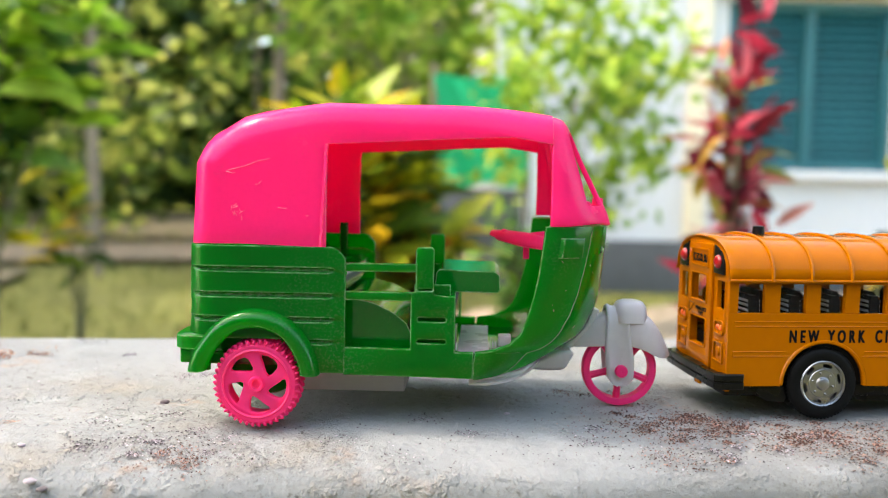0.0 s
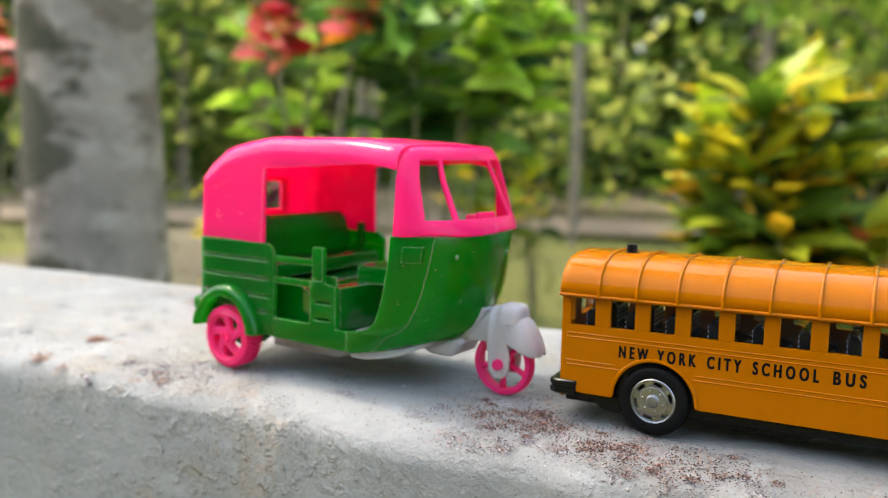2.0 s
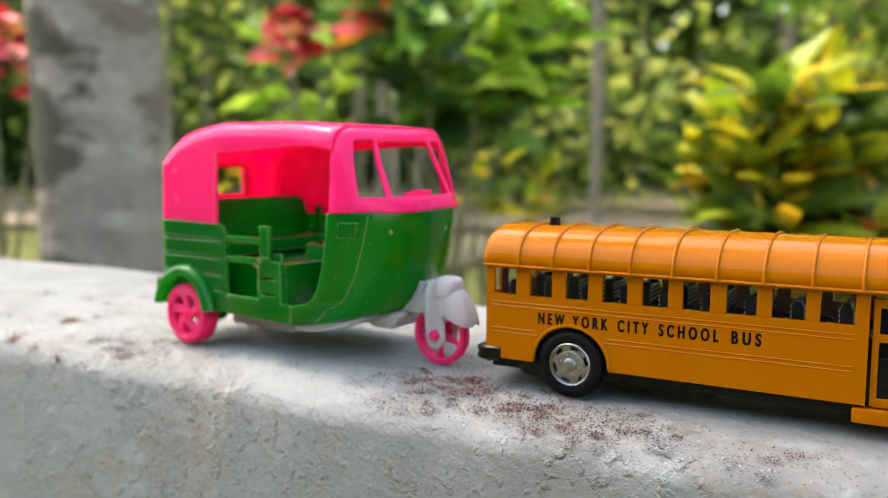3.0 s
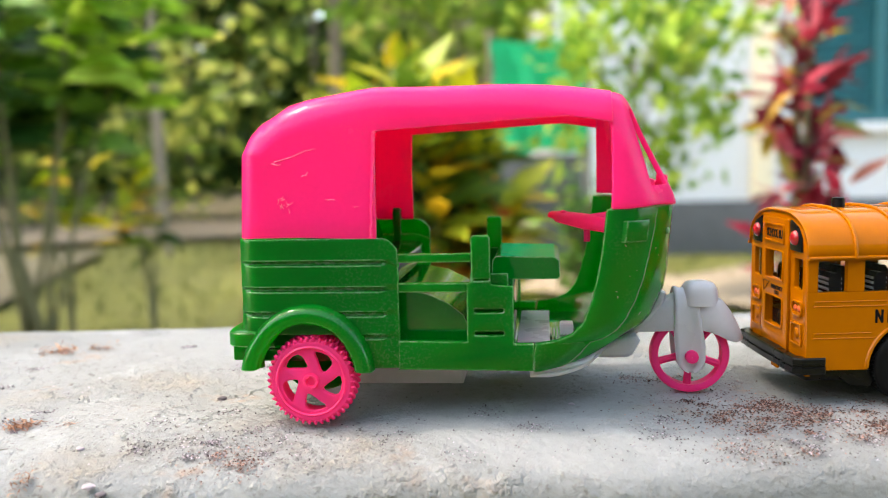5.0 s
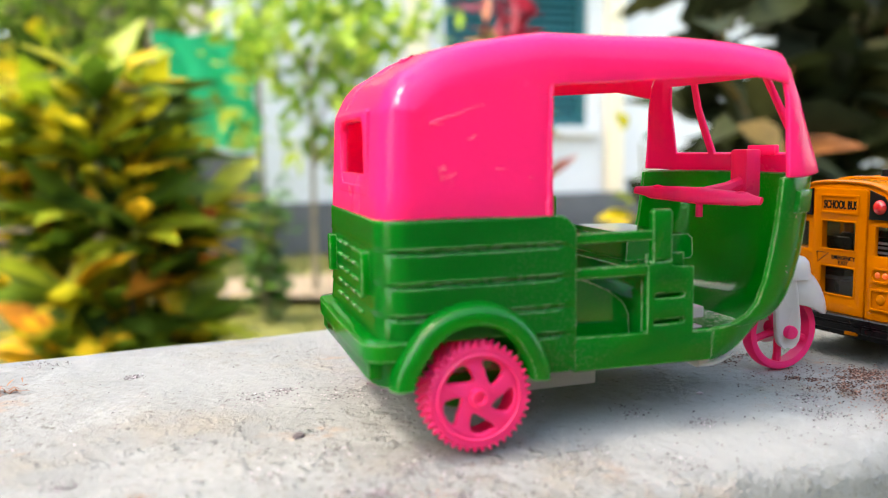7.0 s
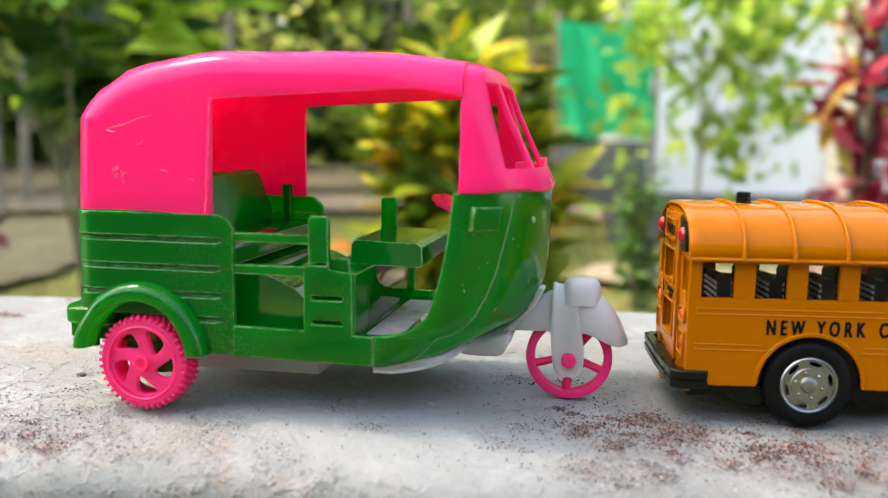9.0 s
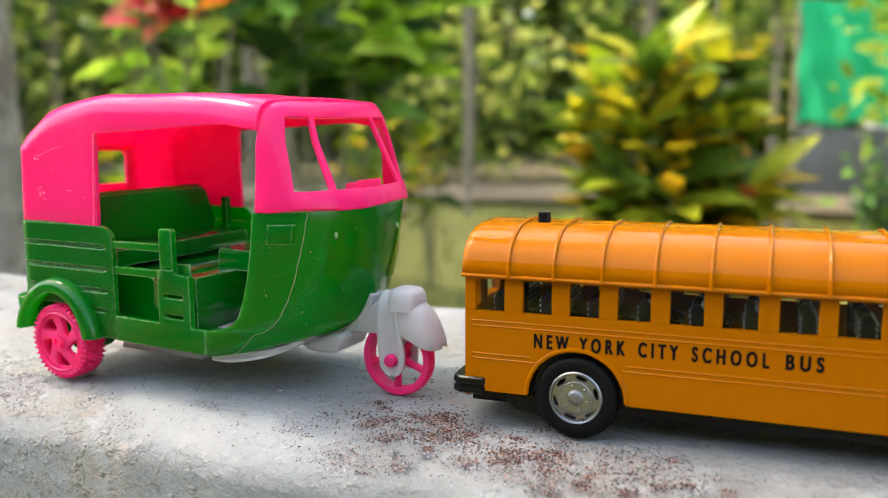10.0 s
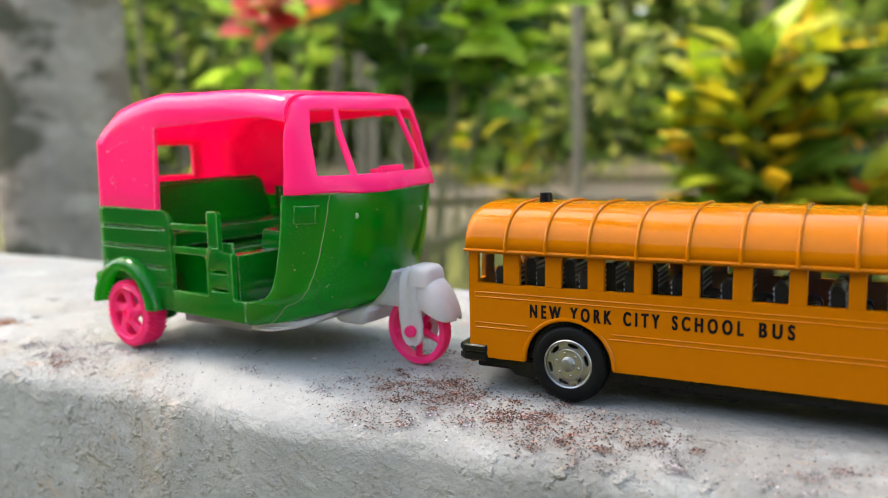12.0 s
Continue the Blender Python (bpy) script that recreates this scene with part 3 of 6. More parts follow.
def tree(name, at, height, r, crown_at, crown_size, leaves, size, material, label, bark, category="tree", lean=(0, 0), limbs=7, clumps=26, group=""):
    """A tapered trunk with limbs, and a crown of leaf clumps with gaps."""
    t = thing(name, pose(*at), label, category, group)
    bm = bmesh.new()
    pts = [Vector((lean[0] * s * s + 0.3 * r * math.sin(3 * s), lean[1] * s * s + 0.3 * r * math.cos(4 * s), height * s)) for s in np.linspace(0, 1, 9)]
    tube(bm, pts, [r * (1.15 - 0.75 * s) for s in np.linspace(0, 1, 9)], 12)
    c = Vector(crown_at)
    for k in range(limbs):
        a = 2 * math.pi * k / limbs + rng.uniform(0, 0.6)
        s = rng.uniform(0.55, 0.95)
        p0 = pts[int(s * 8)]
        e = c + Vector((math.cos(a) * crown_size[0] * 0.7, math.sin(a) * crown_size[1] * 0.7, rng.uniform(-0.5, 0.6) * crown_size[2]))
        m = (p0 + e) / 2 + Vector((0, 0, 0.12 * crown_size[2]))
        tube(bm, [p0, m, e], [r * 0.4, r * 0.25, r * 0.08], 6)
    part("trunk", bm, bark, t)
    cl = unit(clumps) * rng.uniform(0.35, 1.0, (clumps, 1)) * np.array(crown_size) + np.array(c)
    which = rng.integers(0, clumps, leaves)
    base = cl[which] + rng.normal(size=(leaves, 3)) * np.array(crown_size) * 0.14
    ways = unit(leaves)
    ways[:, 2] -= 0.2
    ln = size * rng.uniform(0.6, 1.2, leaves)
    part("crown", leaf_mesh("crown", base, ways, unit(leaves), ln, ln * 0.5, 0.2), material, t)
    return t


G = GROUND_Z
# the grey trunk that stands close behind the wall
def build_near_tree():
    t = thing("tree", pose(-0.91, 0.765, G), "grey mottled tree trunk close behind the wall", "tree")
    bm = bmesh.new()
    rows = []
    for i in range(40):
        z = 3.6 * i / 39
        rr = 0.094 + 0.03 * math.exp(-z * 4) - 0.004 * z
        row = []
        for k in range(28):
            a = 2 * math.pi * k / 28
            q = rr * (1 + 0.05 * noise.noise(Vector((math.cos(a) * 1.5, math.sin(a) * 1.5, z * 3))) + 0.02 * noise.noise(Vector((math.cos(a) * 4, math.sin(a) * 4, z * 9))))
            row.append((q * math.cos(a) + 0.044 - 0.02 * z, q * math.sin(a), z))
        rows.append(row)
    grid(bm, rows, closed=True)
    part("trunk", bm, TRUNK, t, "grey bark with mossy and pale blotches", smooth=80)
    # limbs and a high crown, out of view, that dapples the wall
    clumps = []
    for k in range(9):
        a = 2 * math.pi * k / 9 + rng.uniform(0, 0.4)
        e = Vector((-0.8 + 1.1 * math.cos(a), -0.3 + 1.1 * math.sin(a), 3.9 + rng.uniform(-0.3, 0.5)))
        bm = bmesh.new()
        m = Vector((0.0, 0, 3.4)).lerp(e, 0.5) + Vector((0, 0, 0.25))
        tube(bm, [(0.1, 0, 3.2 + 0.03 * k), tuple(m), tuple(e)], [0.06, 0.035, 0.01], 7)
        part("limb", bm, TRUNK, t)
    for k in range(260):
        a, q = rng.uniform(0, 6.28), 1.45 * math.sqrt(rng.random())
        clumps.append((-0.95 + q * math.cos(a), -0.35 + q * math.sin(a), 3.9 + rng.uniform(-0.5, 0.6)))
    n = 2300
    base = np.array(clumps)[rng.integers(0, len(clumps), n)] + rng.normal(size=(n, 3)) * [0.12, 0.12, 0.1]
    ways = unit(n)
    ln = rng.uniform(0.07, 0.13, n)
    ups = unit(n) + [0, 0, 1.2]
    # leaves left out of the unseen crown so that sun reaches the coping
    gap = ((base[:, 0] - 0.94 + 0.62 * (base[:, 2] - 0.55)) / 0.13) ** 2 + ((base[:, 1] + 0.565 - 0.05 * (base[:, 2] - 0.55)) / 0.2) ** 2 < 1
    keep = ~gap
    part("crown", leaf_mesh("crown", base[keep], ways[keep], ups[keep], ln[keep], ln[keep] * 0.45), WOODS, t)
    # unseen boughs added over the wall to shade it and darken reflections
    more = np.random.default_rng(8)
    for x, y, z, wide, n in ((-2.0, -0.32, 3.9, 0.45, 440), (-0.72, -0.37, 3.9, 0.2, 190), (1.0, -0.5, 4.4, 1.0, 1500)):
        q = wide * np.sqrt(more.random(n))[:, None] * np.array([1.3, 1.3, 0])
        a = more.uniform(0, 6.28, n)
        base = np.stack([x + q[:, 0] * np.cos(a), y + q[:, 1] * np.sin(a), z + more.uniform(-0.5, 0.6, n)], 1)
        ln = more.uniform(0.07, 0.13, n)
        part("bough_leaves", leaf_mesh("bough_leaves", base, more.normal(size=(n, 3)), more.normal(size=(n, 3)) * 0.6 + [0, 0, 1.2], ln, ln * 0.45), WOODS, t)


def trunk_bark():
    m = surface("mottled_grey_bark", (0.235, 0.195, 0.158), rough=0.92, vary=0.3, grain=30, broad=8, bump=0.006, bump_grain=35)
    nt = m.node_tree
    n, l = nt.nodes, nt.links
    b = n["Principled BSDF"]
    base = b.inputs["Base Color"].links[0].from_socket
    tc, band = n.new("ShaderNodeTexCoord"), n.new("ShaderNodeMapping")
    band.inputs["Scale"].default_value = (1.0, 1.0, 1.7)
    l.new(tc.outputs["Object"], band.inputs["Vector"])
    for scale, lo, hi, colour in ((5, 0.52, 0.6, (0.15, 0.12, 0.09)), (20, 0.54, 0.66, (0.33, 0.28, 0.23)), (9, 0.52, 0.57, (0.14, 0.105, 0.075)), (4.5, 0.49, 0.54, (0.03, 0.032, 0.012))):
        t, r, x = n.new("ShaderNodeTexNoise"), n.new("ShaderNodeMapRange"), n.new("ShaderNodeMix")
        t.inputs["Scale"].default_value, t.inputs["Detail"].default_value = scale, 5
        l.new(band.outputs[0], t.inputs["Vector"])
        r.inputs[1].default_value, r.inputs[2].default_value, r.inputs[4].default_value = lo, hi, 0.85
        l.new(t.outputs[0], r.inputs[0])
        x.data_type = "RGBA"
        l.new(r.outputs[0], x.inputs[0])
        l.new(base, x.inputs[6])
        x.inputs[7].default_value = (*colour, 1)
        base = x.outputs[2]
    l.new(base, b.inputs["Base Color"])
    return m


def rosette_bush(name, at, height, radius, count, size, label):
    """A bush whose branches each end in a rosette of broad upright leaves."""
    t = thing(name, pose(*at), label, "bush")
    B, W, L, U = [], [], [], []
    for k in range(count):
        f = (k + 0.5) / count
        a = 2.4 * k + rng.uniform(-0.35, 0.35)
        z = height * (0.05 + 0.83 * f) * rng.uniform(0.92, 1.08)
        q = radius * math.sqrt(max(1 - (z / height / 1.02) ** 3, 0.05)) * rng.uniform(0.55, 1.1)
        tip = Vector((q * math.cos(a), q * math.sin(a), z))
        if k % 3 == 0:
            bm = bmesh.new()
            tube(bm, [(0.03 * math.cos(a), 0.03 * math.sin(a), 0), (tip.x * 0.6, tip.y * 0.6, z * 0.55), tuple(tip)], [0.012, 0.008, 0.004], 6)
            part("stem", bm, STEM, t)
        lean = Vector((math.cos(a) * 0.5, math.sin(a) * 0.5, 1.0)).normalized()
        for j in range(15):
            b = 2.4 * j
            side = Vector((math.cos(b), math.sin(b), 0))
            up = rng.uniform(0.15, 1.3) if j > 4 else rng.uniform(1.0, 2.2)
            B.append(tip - lean * 0.07 * rng.random())
            W.append(side + lean * up)
            U.append(lean + side * 0.4)
            L.append(size * rng.uniform(0.6, 1.15))
    B, W, U, L = np.array(B), np.array(W), np.array(U), np.array(L)
    young = B[:, 2] > height * (0.58 + 0.16 * rng.normal(size=len(B)))
    part("young_foliage", leaf_mesh("young_foliage", B[young], W[young], U[young], L[young], L[young] * 0.36, 0.3), CROTON, t, "yellow young leaves")
    old = ~young
    part("old_foliage", leaf_mesh("old_foliage", B[old], W[old], U[old], L[old], L[old] * 0.36, 0.3), CROTON_OLD, t, "dark green old leaves")
    return t


TRUNK = trunk_bark()
build_near_tree()

rosette_bush("croton_bush", (-0.17, 1.95, G), 0.86, 0.2, 60, 0.165, "large yellow and green croton bush with broad mottled leaves")
shrub("croton_bush", (-0.55, 4.6, G), 1.1, 0.3, 7, 220, 0.2, CROTON, "smaller yellow-tipped croton bush farther off in the garden", "bush", low=0.3)
shrub("red_croton", (-1.55, 2.0, G), 1.22, 0.2, 3, 84, 0.125, RED_LEAF, "tall thin-stemmed croton with red and orange leaves", "shrub", low=0.74, slim=0.45, thick=0.006)
shrub("red_croton", (-2.5, 1.5, G), 1.12, 0.2, 3, 70, 0.12, RED_LEAF, "red-leaved croton beside the trees", "shrub", low=0.78, slim=0.45, thick=0.006)
shrub("broad_leaved_shrub", (-1.42, 2.45, G), 1.12, 0.42, 4, 120, 0.24, DEEP, "dark broad-leaved shrub with drooping leaves", "shrub", low=0.62, slim=0.42, thick=0.006)
shrub("fresh_green_shrub", (-1.33, 2.4, G), 1.12, 0.36, 5, 110, 0.19, LIME, "shrub with bright fresh green leaves", "shrub", low=0.68, slim=0.4, thick=0.004)
shrub("fresh_green_shrub", (-1.95, 2.3, G), 1.2, 0.35, 5, 50, 0.16, LIME, "bright green leafy shrub beneath the trees", "shrub", low=0.6, slim=0.4, thick=0.005)
shrub("yellow_sapling", (-1.22, 2.9, G), 0.6, 0.08, 3, 36, 0.11, CROTON, "small sapling with yellow and green leaves", "sapling", low=0.5, slim=0.45)
shrub("yellow_sapling", (-1.52, 2.9, G), 0.62, 0.06, 2, 26, 0.12, CROTON, "thin sapling with drooping yellow leaves", "sapling", low=0.6, slim=0.45)
shrub("yellow_sapling", (-1.63, 1.75, G), 0.56, 0.07, 3, 34, 0.12, CROTON, "yellow-leaved sapling on a thin stem", "sapling", low=0.4, slim=0.45)
shrub("cordyline", (0.55, 1.56, G), 1.0, 0.045, 3, 230, 0.085, CORDYLINE, "tall cordyline with red, pink and yellow strap leaves", "shrub", low=0.4, slim=0.32, droop=0.4, rise=1.1)
shrub("dark_shrub", (1.42, 1.72, G), 1.25, 0.38, 9, 520, 0.22, DARK_LEAF, "dense dark-leaved shrub at the end of the garden", "shrub", low=0.05, slim=0.42)
shrub("large_leaved_plant", (0.98, 1.45, G), 0.68, 0.12, 4, 26, 0.18, DARK_LEAF, "dark green plant with a few large oval leaves", "plant", low=0.75, slim=0.5)
shrub("round_shrub", (0.31, 3.15, G), 0.5, 0.1, 8, 240, 0.07, DEEP, "small round clipped green shrub on the lawn", "shrub", low=0.08, slim=0.45)
shrub("dark_red_croton", (-1.4, 1.78, G), 0.55, 0.14, 6, 90, 0.09, MAROON, "low maroon-leaved croton on the bare earth", "shrub", low=0.3, slim=0.45)
shrub("yellow_sapling", (1.22, 2.05, G), 0.66, 0.07, 3, 26, 0.1, CROTON, "small yellow-leaved plant beside the dark shrub", "sapling", low=0.5, slim=0.45)
tree("small_tree", (0.55, 3.45, G), 1.05, 0.012, (0.0, 0, 1.05), (0.5, 0.38, 0.52), 1000, 0.085, FRESH, "slender young tree with airy light green leaves", BARK_PALE, clumps=40)
tree("small_tree", (-0.2, 5.4, G), 1.6, 0.03, (0.0, 0, 1.9), (0.9, 0.6, 0.75), 900, 0.13, FRESH, "young tree with airy bright green leaves", BARK_PALE, clumps=34)


def build_post():
    p = thing("gate_post", pose(1.62, 1.78, G), "short white-painted post with a rounded top", "post")
    bm = bmesh.new()
    lathe(bm, [(0.0, 0.06), (0.46, 0.055), (0.47, 0.065), (0.49, 0.065)] + [(0.49 + 0.06 * math.sin(a), 0.062 * math.cos(a)) for a in np.linspace(0.1, 1.55, 7)], "z", seg=20)
    part("shaft", bm, PLASTER, p)


build_post()


# ---- the woods ----
def build_woods():
    for k in range(46):
        b = rng.uniform(-62, 72)
        d = rng.uniform(7.0, 15.0)
        if -40 < b < -5 and d < 11:
            d += 5
        x, y = -d * math.sin(radians(b)), d * math.cos(radians(b))
        h = rng.uniform(3.5, 7.5)
        r = rng.uniform(0.02, 0.06)
        tree("woodland_tree", (x, y, G), h, r, (0, 0, h * 0.78), (1.3, 1.3, h * 0.32), 420, 0.24, WOODS, "slender woodland tree with a pale trunk and thin crown", BARK_PALE, lean=(rng.uniform(-0.6, 0.6), rng.uniform(-0.4, 0.4)), clumps=22, group="trees of the wood")
    n = 46000
    b, d = np.radians(rng.uniform(-70, 80, n)), rng.uniform(8.0, 16.0, n)
    b += 0.05 * np.sin(d * 3)
    hgt = rng.beta(1.2, 1.8, n) * 4.2
    keep = np.array([noise.noise(Vector((-dd * math.sin(bb) * 0.4, dd * math.cos(bb) * 0.4, hh * 0.6))) > (0.05 if hh > 0.7 else 0.3) for bb, dd, hh in zip(b, d, hgt)])
    keep &= ~((np.degrees(b) < -5) & (d < 10.5))
    b, d, hgt = b[keep], d[keep], hgt[keep]
    base = np.stack([-d * np.sin(b), d * np.cos(b), G + hgt], 1)
    k = len(b)
    ln = rng.uniform(0.12, 0.28, k)
    ob = part("undergrowth", leaf_mesh("undergrowth", base, unit(k) * [1, 1, 0.6], unit(k) + [0, 0, 0.8], ln, ln * 0.5, 0.3), WOODS)
    tagged(ob, "dense green undergrowth of the wood", "undergrowth", kind="stuff")


    n = 24000
    b, d = np.radians(rng.uniform(-75, 85, n)), rng.uniform(16, 24, n)
    base = np.stack([-d * np.sin(b), d * np.cos(b), G + 11 * rng.random(n) ** 1.3], 1)
    ln = rng.uniform(0.5, 1.1, n)
    ob = part("far_woods", leaf_mesh("far_woods", base, unit(n), unit(n), ln, ln * 0.6, 0.2), WOODS)
    tagged(ob, "dark mass of distant trees behind the garden", "woods", kind="stuff")


build_woods()


def build_shade_trees():
    """Tall slender trees; their crowns, out of view, are added to break the garden's sunlight."""
    spots = [(-3.9, 3.0, 4.0), (-2.1, 5.3, 5.2), (-3.7, 5.2, 4.8), (-5.3, 4.4, 5.0), (-5.0, 6.4, 5.4), (-2.9, 7.2, 5.6), (-0.4, 7.9, 5.6), (0.9, 7.2, 5.2), (-4.6, 1.9, 4.2), (-6.8, 3.2, 5.0), (-6.6, 5.9, 5.4)]
    for x, y, h in spots:
        r = rng.uniform(0.014, 0.028)
        tree("garden_tree", (x, y, G), h, r, (0, 0, h), (1.25, 1.25, 0.75), 330, 0.26, WOODS, "tall slender garden tree, its high crown added out of view for shade", BARK_PALE, lean=(rng.uniform(-0.4, 0.4), rng.uniform(-0.3, 0.3)), clumps=26, group="trees of the garden")


rng_kept, rng = rng, np.random.default_rng(21)
build_shade_trees()
rng = rng_kept


def build_grass():
    n = 9000
    b, d = np.radians(rng.uniform(-50, 70, n)), 0.8 + 6.0 * rng.random(n) ** 1.3
    base = np.stack([-d * np.sin(b), d * np.cos(b), np.full(n, G - 0.005)], 1)
    ways = unit(n) * [0.5, 0.5, 0]
    ways[:, 2] = 1
    ln = rng.uniform(0.03, 0.075, n)
    ob = part("grass", leaf_mesh("grass", base, ways, unit(n), ln, ln * 0.16, 0.3), GRASS)
    tagged(ob, "short tufts of lawn grass", "grass", kind="stuff")


build_grass()

# ---- the toy rickshaw; its shapes are in millimetres ----
MM = 0.001
rick = thing("toy_rickshaw", pose(0, 0.268, 0, 0, 0, -2.0), "pink and green plastic toy auto rickshaw standing on the wall", "toy rickshaw")


def rick_part(name, bm, material, parent=None, label="", smooth=40, thick=0.0, skew=True):
    """A part of the toy, from millimetres; the moulding is slightly askew, its front less so."""
    for v in bm.verts:
        lean = 0.022 - 0.034 * min(max((v.co.x - 31) / 14, 0), 1) if skew else 0
        v.co = Vector((v.co.x + lean * v.co.y, v.co.y, v.co.z)) * MM
    ob = part(name, bm, material, parent or rick, label, smooth)
    if thick:
        md = ob.modifiers.new("shell", "SOLIDIFY")
        md.thickness, md.offset, md.use_quality_normals = thick * MM, -1.0, True
        bv = ob.modifiers.new("edges", "BEVEL")
        bv.width, bv.segments, bv.limit_method, bv.angle_limit = 0.00035, 2, "ANGLE", radians(50)
    return ob


HW = 34.4
ROOF_X = [-74.5, -72.5, -70.3, -67.5, -63.0, -57.0, -52.5, -44.0, -34.0, -18.0, -2.0, 14.0, 29.0, 33.0, 42.0]
ROOF_Z = [72.0, 78.0, 82.4, 85.2, 87.4, 90.6, 91.6, 92.9, 94.2, 93.8, 94.0, 93.2, 92.2, 91.6, 90.2]


def roof_top(x):
    return float(np.interp(x, ROOF_X, ROOF_Z))


def canopy_ring(inset):
    """The canopy's plan, drawn in by inset: front near end, rear, front far end."""
    w, xr, r = HW - inset, -73.0 + 0.55 * inset, max(7.5 - 0.5 * inset, 1.5)
    r = min(r, max(w - 0.2, 0.2))
    near = [(x, -w) for x in (31.4, 26, 20, 13, 6, -1, -8, -15, -22, -28, -32.8, -38, -45, -52, -58)]
    corner = [(xr + r + r * math.cos(a), -w + r + r * math.sin(a)) for a in np.linspace(-math.pi / 2, -math.pi, 8)]
    rear = [(xr, y * (w - r)) for y in (-0.8, -0.615, -0.25, 0, 0.25, 0.49, 0.75)]
    far = [(x, -y) for x, y in (near + corner)[::-1]]
    return near + corner + rear + far


def shoulder(x):
    return float(np.interp(x, [-70, -50, -30, 10, 31], [9.5, 7.5, 6.0, 6.2, 8.0]))


def canopy_z(x, y, w):
    d, r = max(w - abs(y), 0), shoulder(x)
    drop = r - math.sqrt(max(r * r - (r - d) ** 2, 0)) if d < r else 0
    return roof_top(x) - drop + 0.6 * (1 - (y / w) ** 2) - 0.6


def opening_top(x):
    return 81.6 + 3.5 * (x + 32.8) / 64.3


def build_canopy():
    base = 52.3
    ring = canopy_ring(0)
    rows = []
    for f in (0, 0.22, 0.42, 0.6, 0.78, 0.95, 1.0):
        row = []
        for x, y in ring:
            top = canopy_z(x, y, HW)
            mid = min(opening_top(max(x, -32.8)), top - 0.8)
            tumble = 0.9 * f if abs(y) > HW - 0.1 else 0
            row.append((x + (1.2 * f if x < -60 else 0), y - math.copysign(tumble, y), base + f * (mid - base) + (0.5 * math.sin(x * 0.08) if f == 0 else 0)))
        rows.append(row)
    walls = len(rows)
    for d in (0.0, 0.7, 1.8, 3.3, 5.2, 7.6, 12, 19, 27, 33.3):
        row = []
        for x, y in canopy_ring(d):
            yy = math.copysign(max(abs(y) - 0.9, 0), y)
            z = canopy_z(x, y, HW)
            row.append((x + (1.2 if x < -60 else 0), yy, z + 0.6 * noise.noise(Vector((x * 0.06, y * 0.06, 3)))))
        rows.append(row)
    n = len(ring)
    is_open = {j for j in range(n - 1) if abs(ring[j][1]) == HW and -32.9 <= ring[j][0] <= 31.5 and abs(ring[j + 1][1]) == HW and -32.9 <= ring[j + 1][0] <= 31.5}
    is_win = {j for j in range(n - 1) if ring[j][0] < -70 and ring[j + 1][0] < -70 and -17.5 < ring[j][1] < 14.5 and -17.5 < ring[j + 1][1] < 14.5}

    def skip(i, j):
        return (i < walls - 1 and j in is_open) or (2 <= i < 5 and j in is_win)

    bm = bmesh.new()
    grid(bm, rows, skip=skip)
    bmesh.ops.remove_doubles(bm, verts=bm.verts[:], dist=0.05)
    return rick_part("canopy", bm, PINK, thick=1.3, smooth=60, label="glossy hot pink plastic canopy, scuffed")


def bow(z, xs, apex, w, t, n=2.35):
    """A point of the bowed front at the angle t, from -90 (near) to 90 degrees."""
    c, s = math.cos(radians(t)), math.sin(radians(t))
    return Vector((xs + (apex - xs) * max(c, 0) ** (2 / n), math.copysign(w * abs(s) ** (2 / n), s), z))


def build_windshield():
    cols = [-90, -80, -71, -65, -60, -47, -33, -28.5, -12, 0, 12, 28.5, 33, 47, 60, 65, 71, 80, 90]
    levels = [(59.8, 31.2, 51.8, 34.9), (62.5, 31.25, 50.8, 34.8), (65.4, 31.3, 49.4, 34.5), (72, 31.4, 45.6, 34.1), (79, 31.4, 41.8, 33.7), (86.2, 31.4, 38.6, 31.6), (88.6, 31.3, 37.4, 29.8), (90.2, 31.2, 36.2, 27.0), (91.1, 31.1, 34.2, 22)]
    rows = [[bow(z + (0.5 * math.sin(t * 0.09) if i == 0 else 0), a, b, w, t * (1 if i < 3 else 1 - 0.035 * (i - 2))  if abs(t) < 85 else t) for t in cols] for i, (z, a, b, w) in enumerate(levels)]
    gone = {j for j in range(len(cols) - 1) if abs(cols[j]) <= 60 and abs(cols[j + 1]) <= 60 and not (28 < abs(cols[j]) < 34 and 28 < abs(cols[j + 1]) < 34)}
    bm = bmesh.new()
    grid(bm, rows, skip=lambda i, j: 2 <= i < 5 and j in gone)
    wind = rick_part("windshield_frame", bm, PINK, thick=1.5, smooth=60, label="pink windscreen frame with two thin bars")
    bm = bmesh.new()
    box(bm, 47.6, 49.2, -8, 4, 64.2, 67.4, 0.5)
    rick_part("wiper_block", bm, PINK, wind)
    return wind


canopy = build_canopy()
build_windshield()


def build_canopy_trim():
    """The rim of the rear window and the flash along the cut edges."""
    bm = plate("surround", [rounded(-20.0, 17.5, 57.0, 77.0, 1.0), rounded(-16.6, 13.4, 59.6, 75.0, 3.6, 6)], 0.95, 0.4, "yz", -71.9)
    rick_part("window_surround", bm, PINK, canopy)
    for side in (-1, 1):
        bm = bmesh.new()
        tube(bm, [(-34.2 + 1.4 * s + 0.7 * noise.noise(Vector((s * 17, side, 0))), side * (HW - 0.2 - 0.8 * s), 52.4 + 29.2 * s) for s in np.linspace(0, 1, 22)], 0.55, 6)
        rick_part("edge_flash", bm, PINK, canopy, "ragged pink moulding edge")


build_canopy_trim()


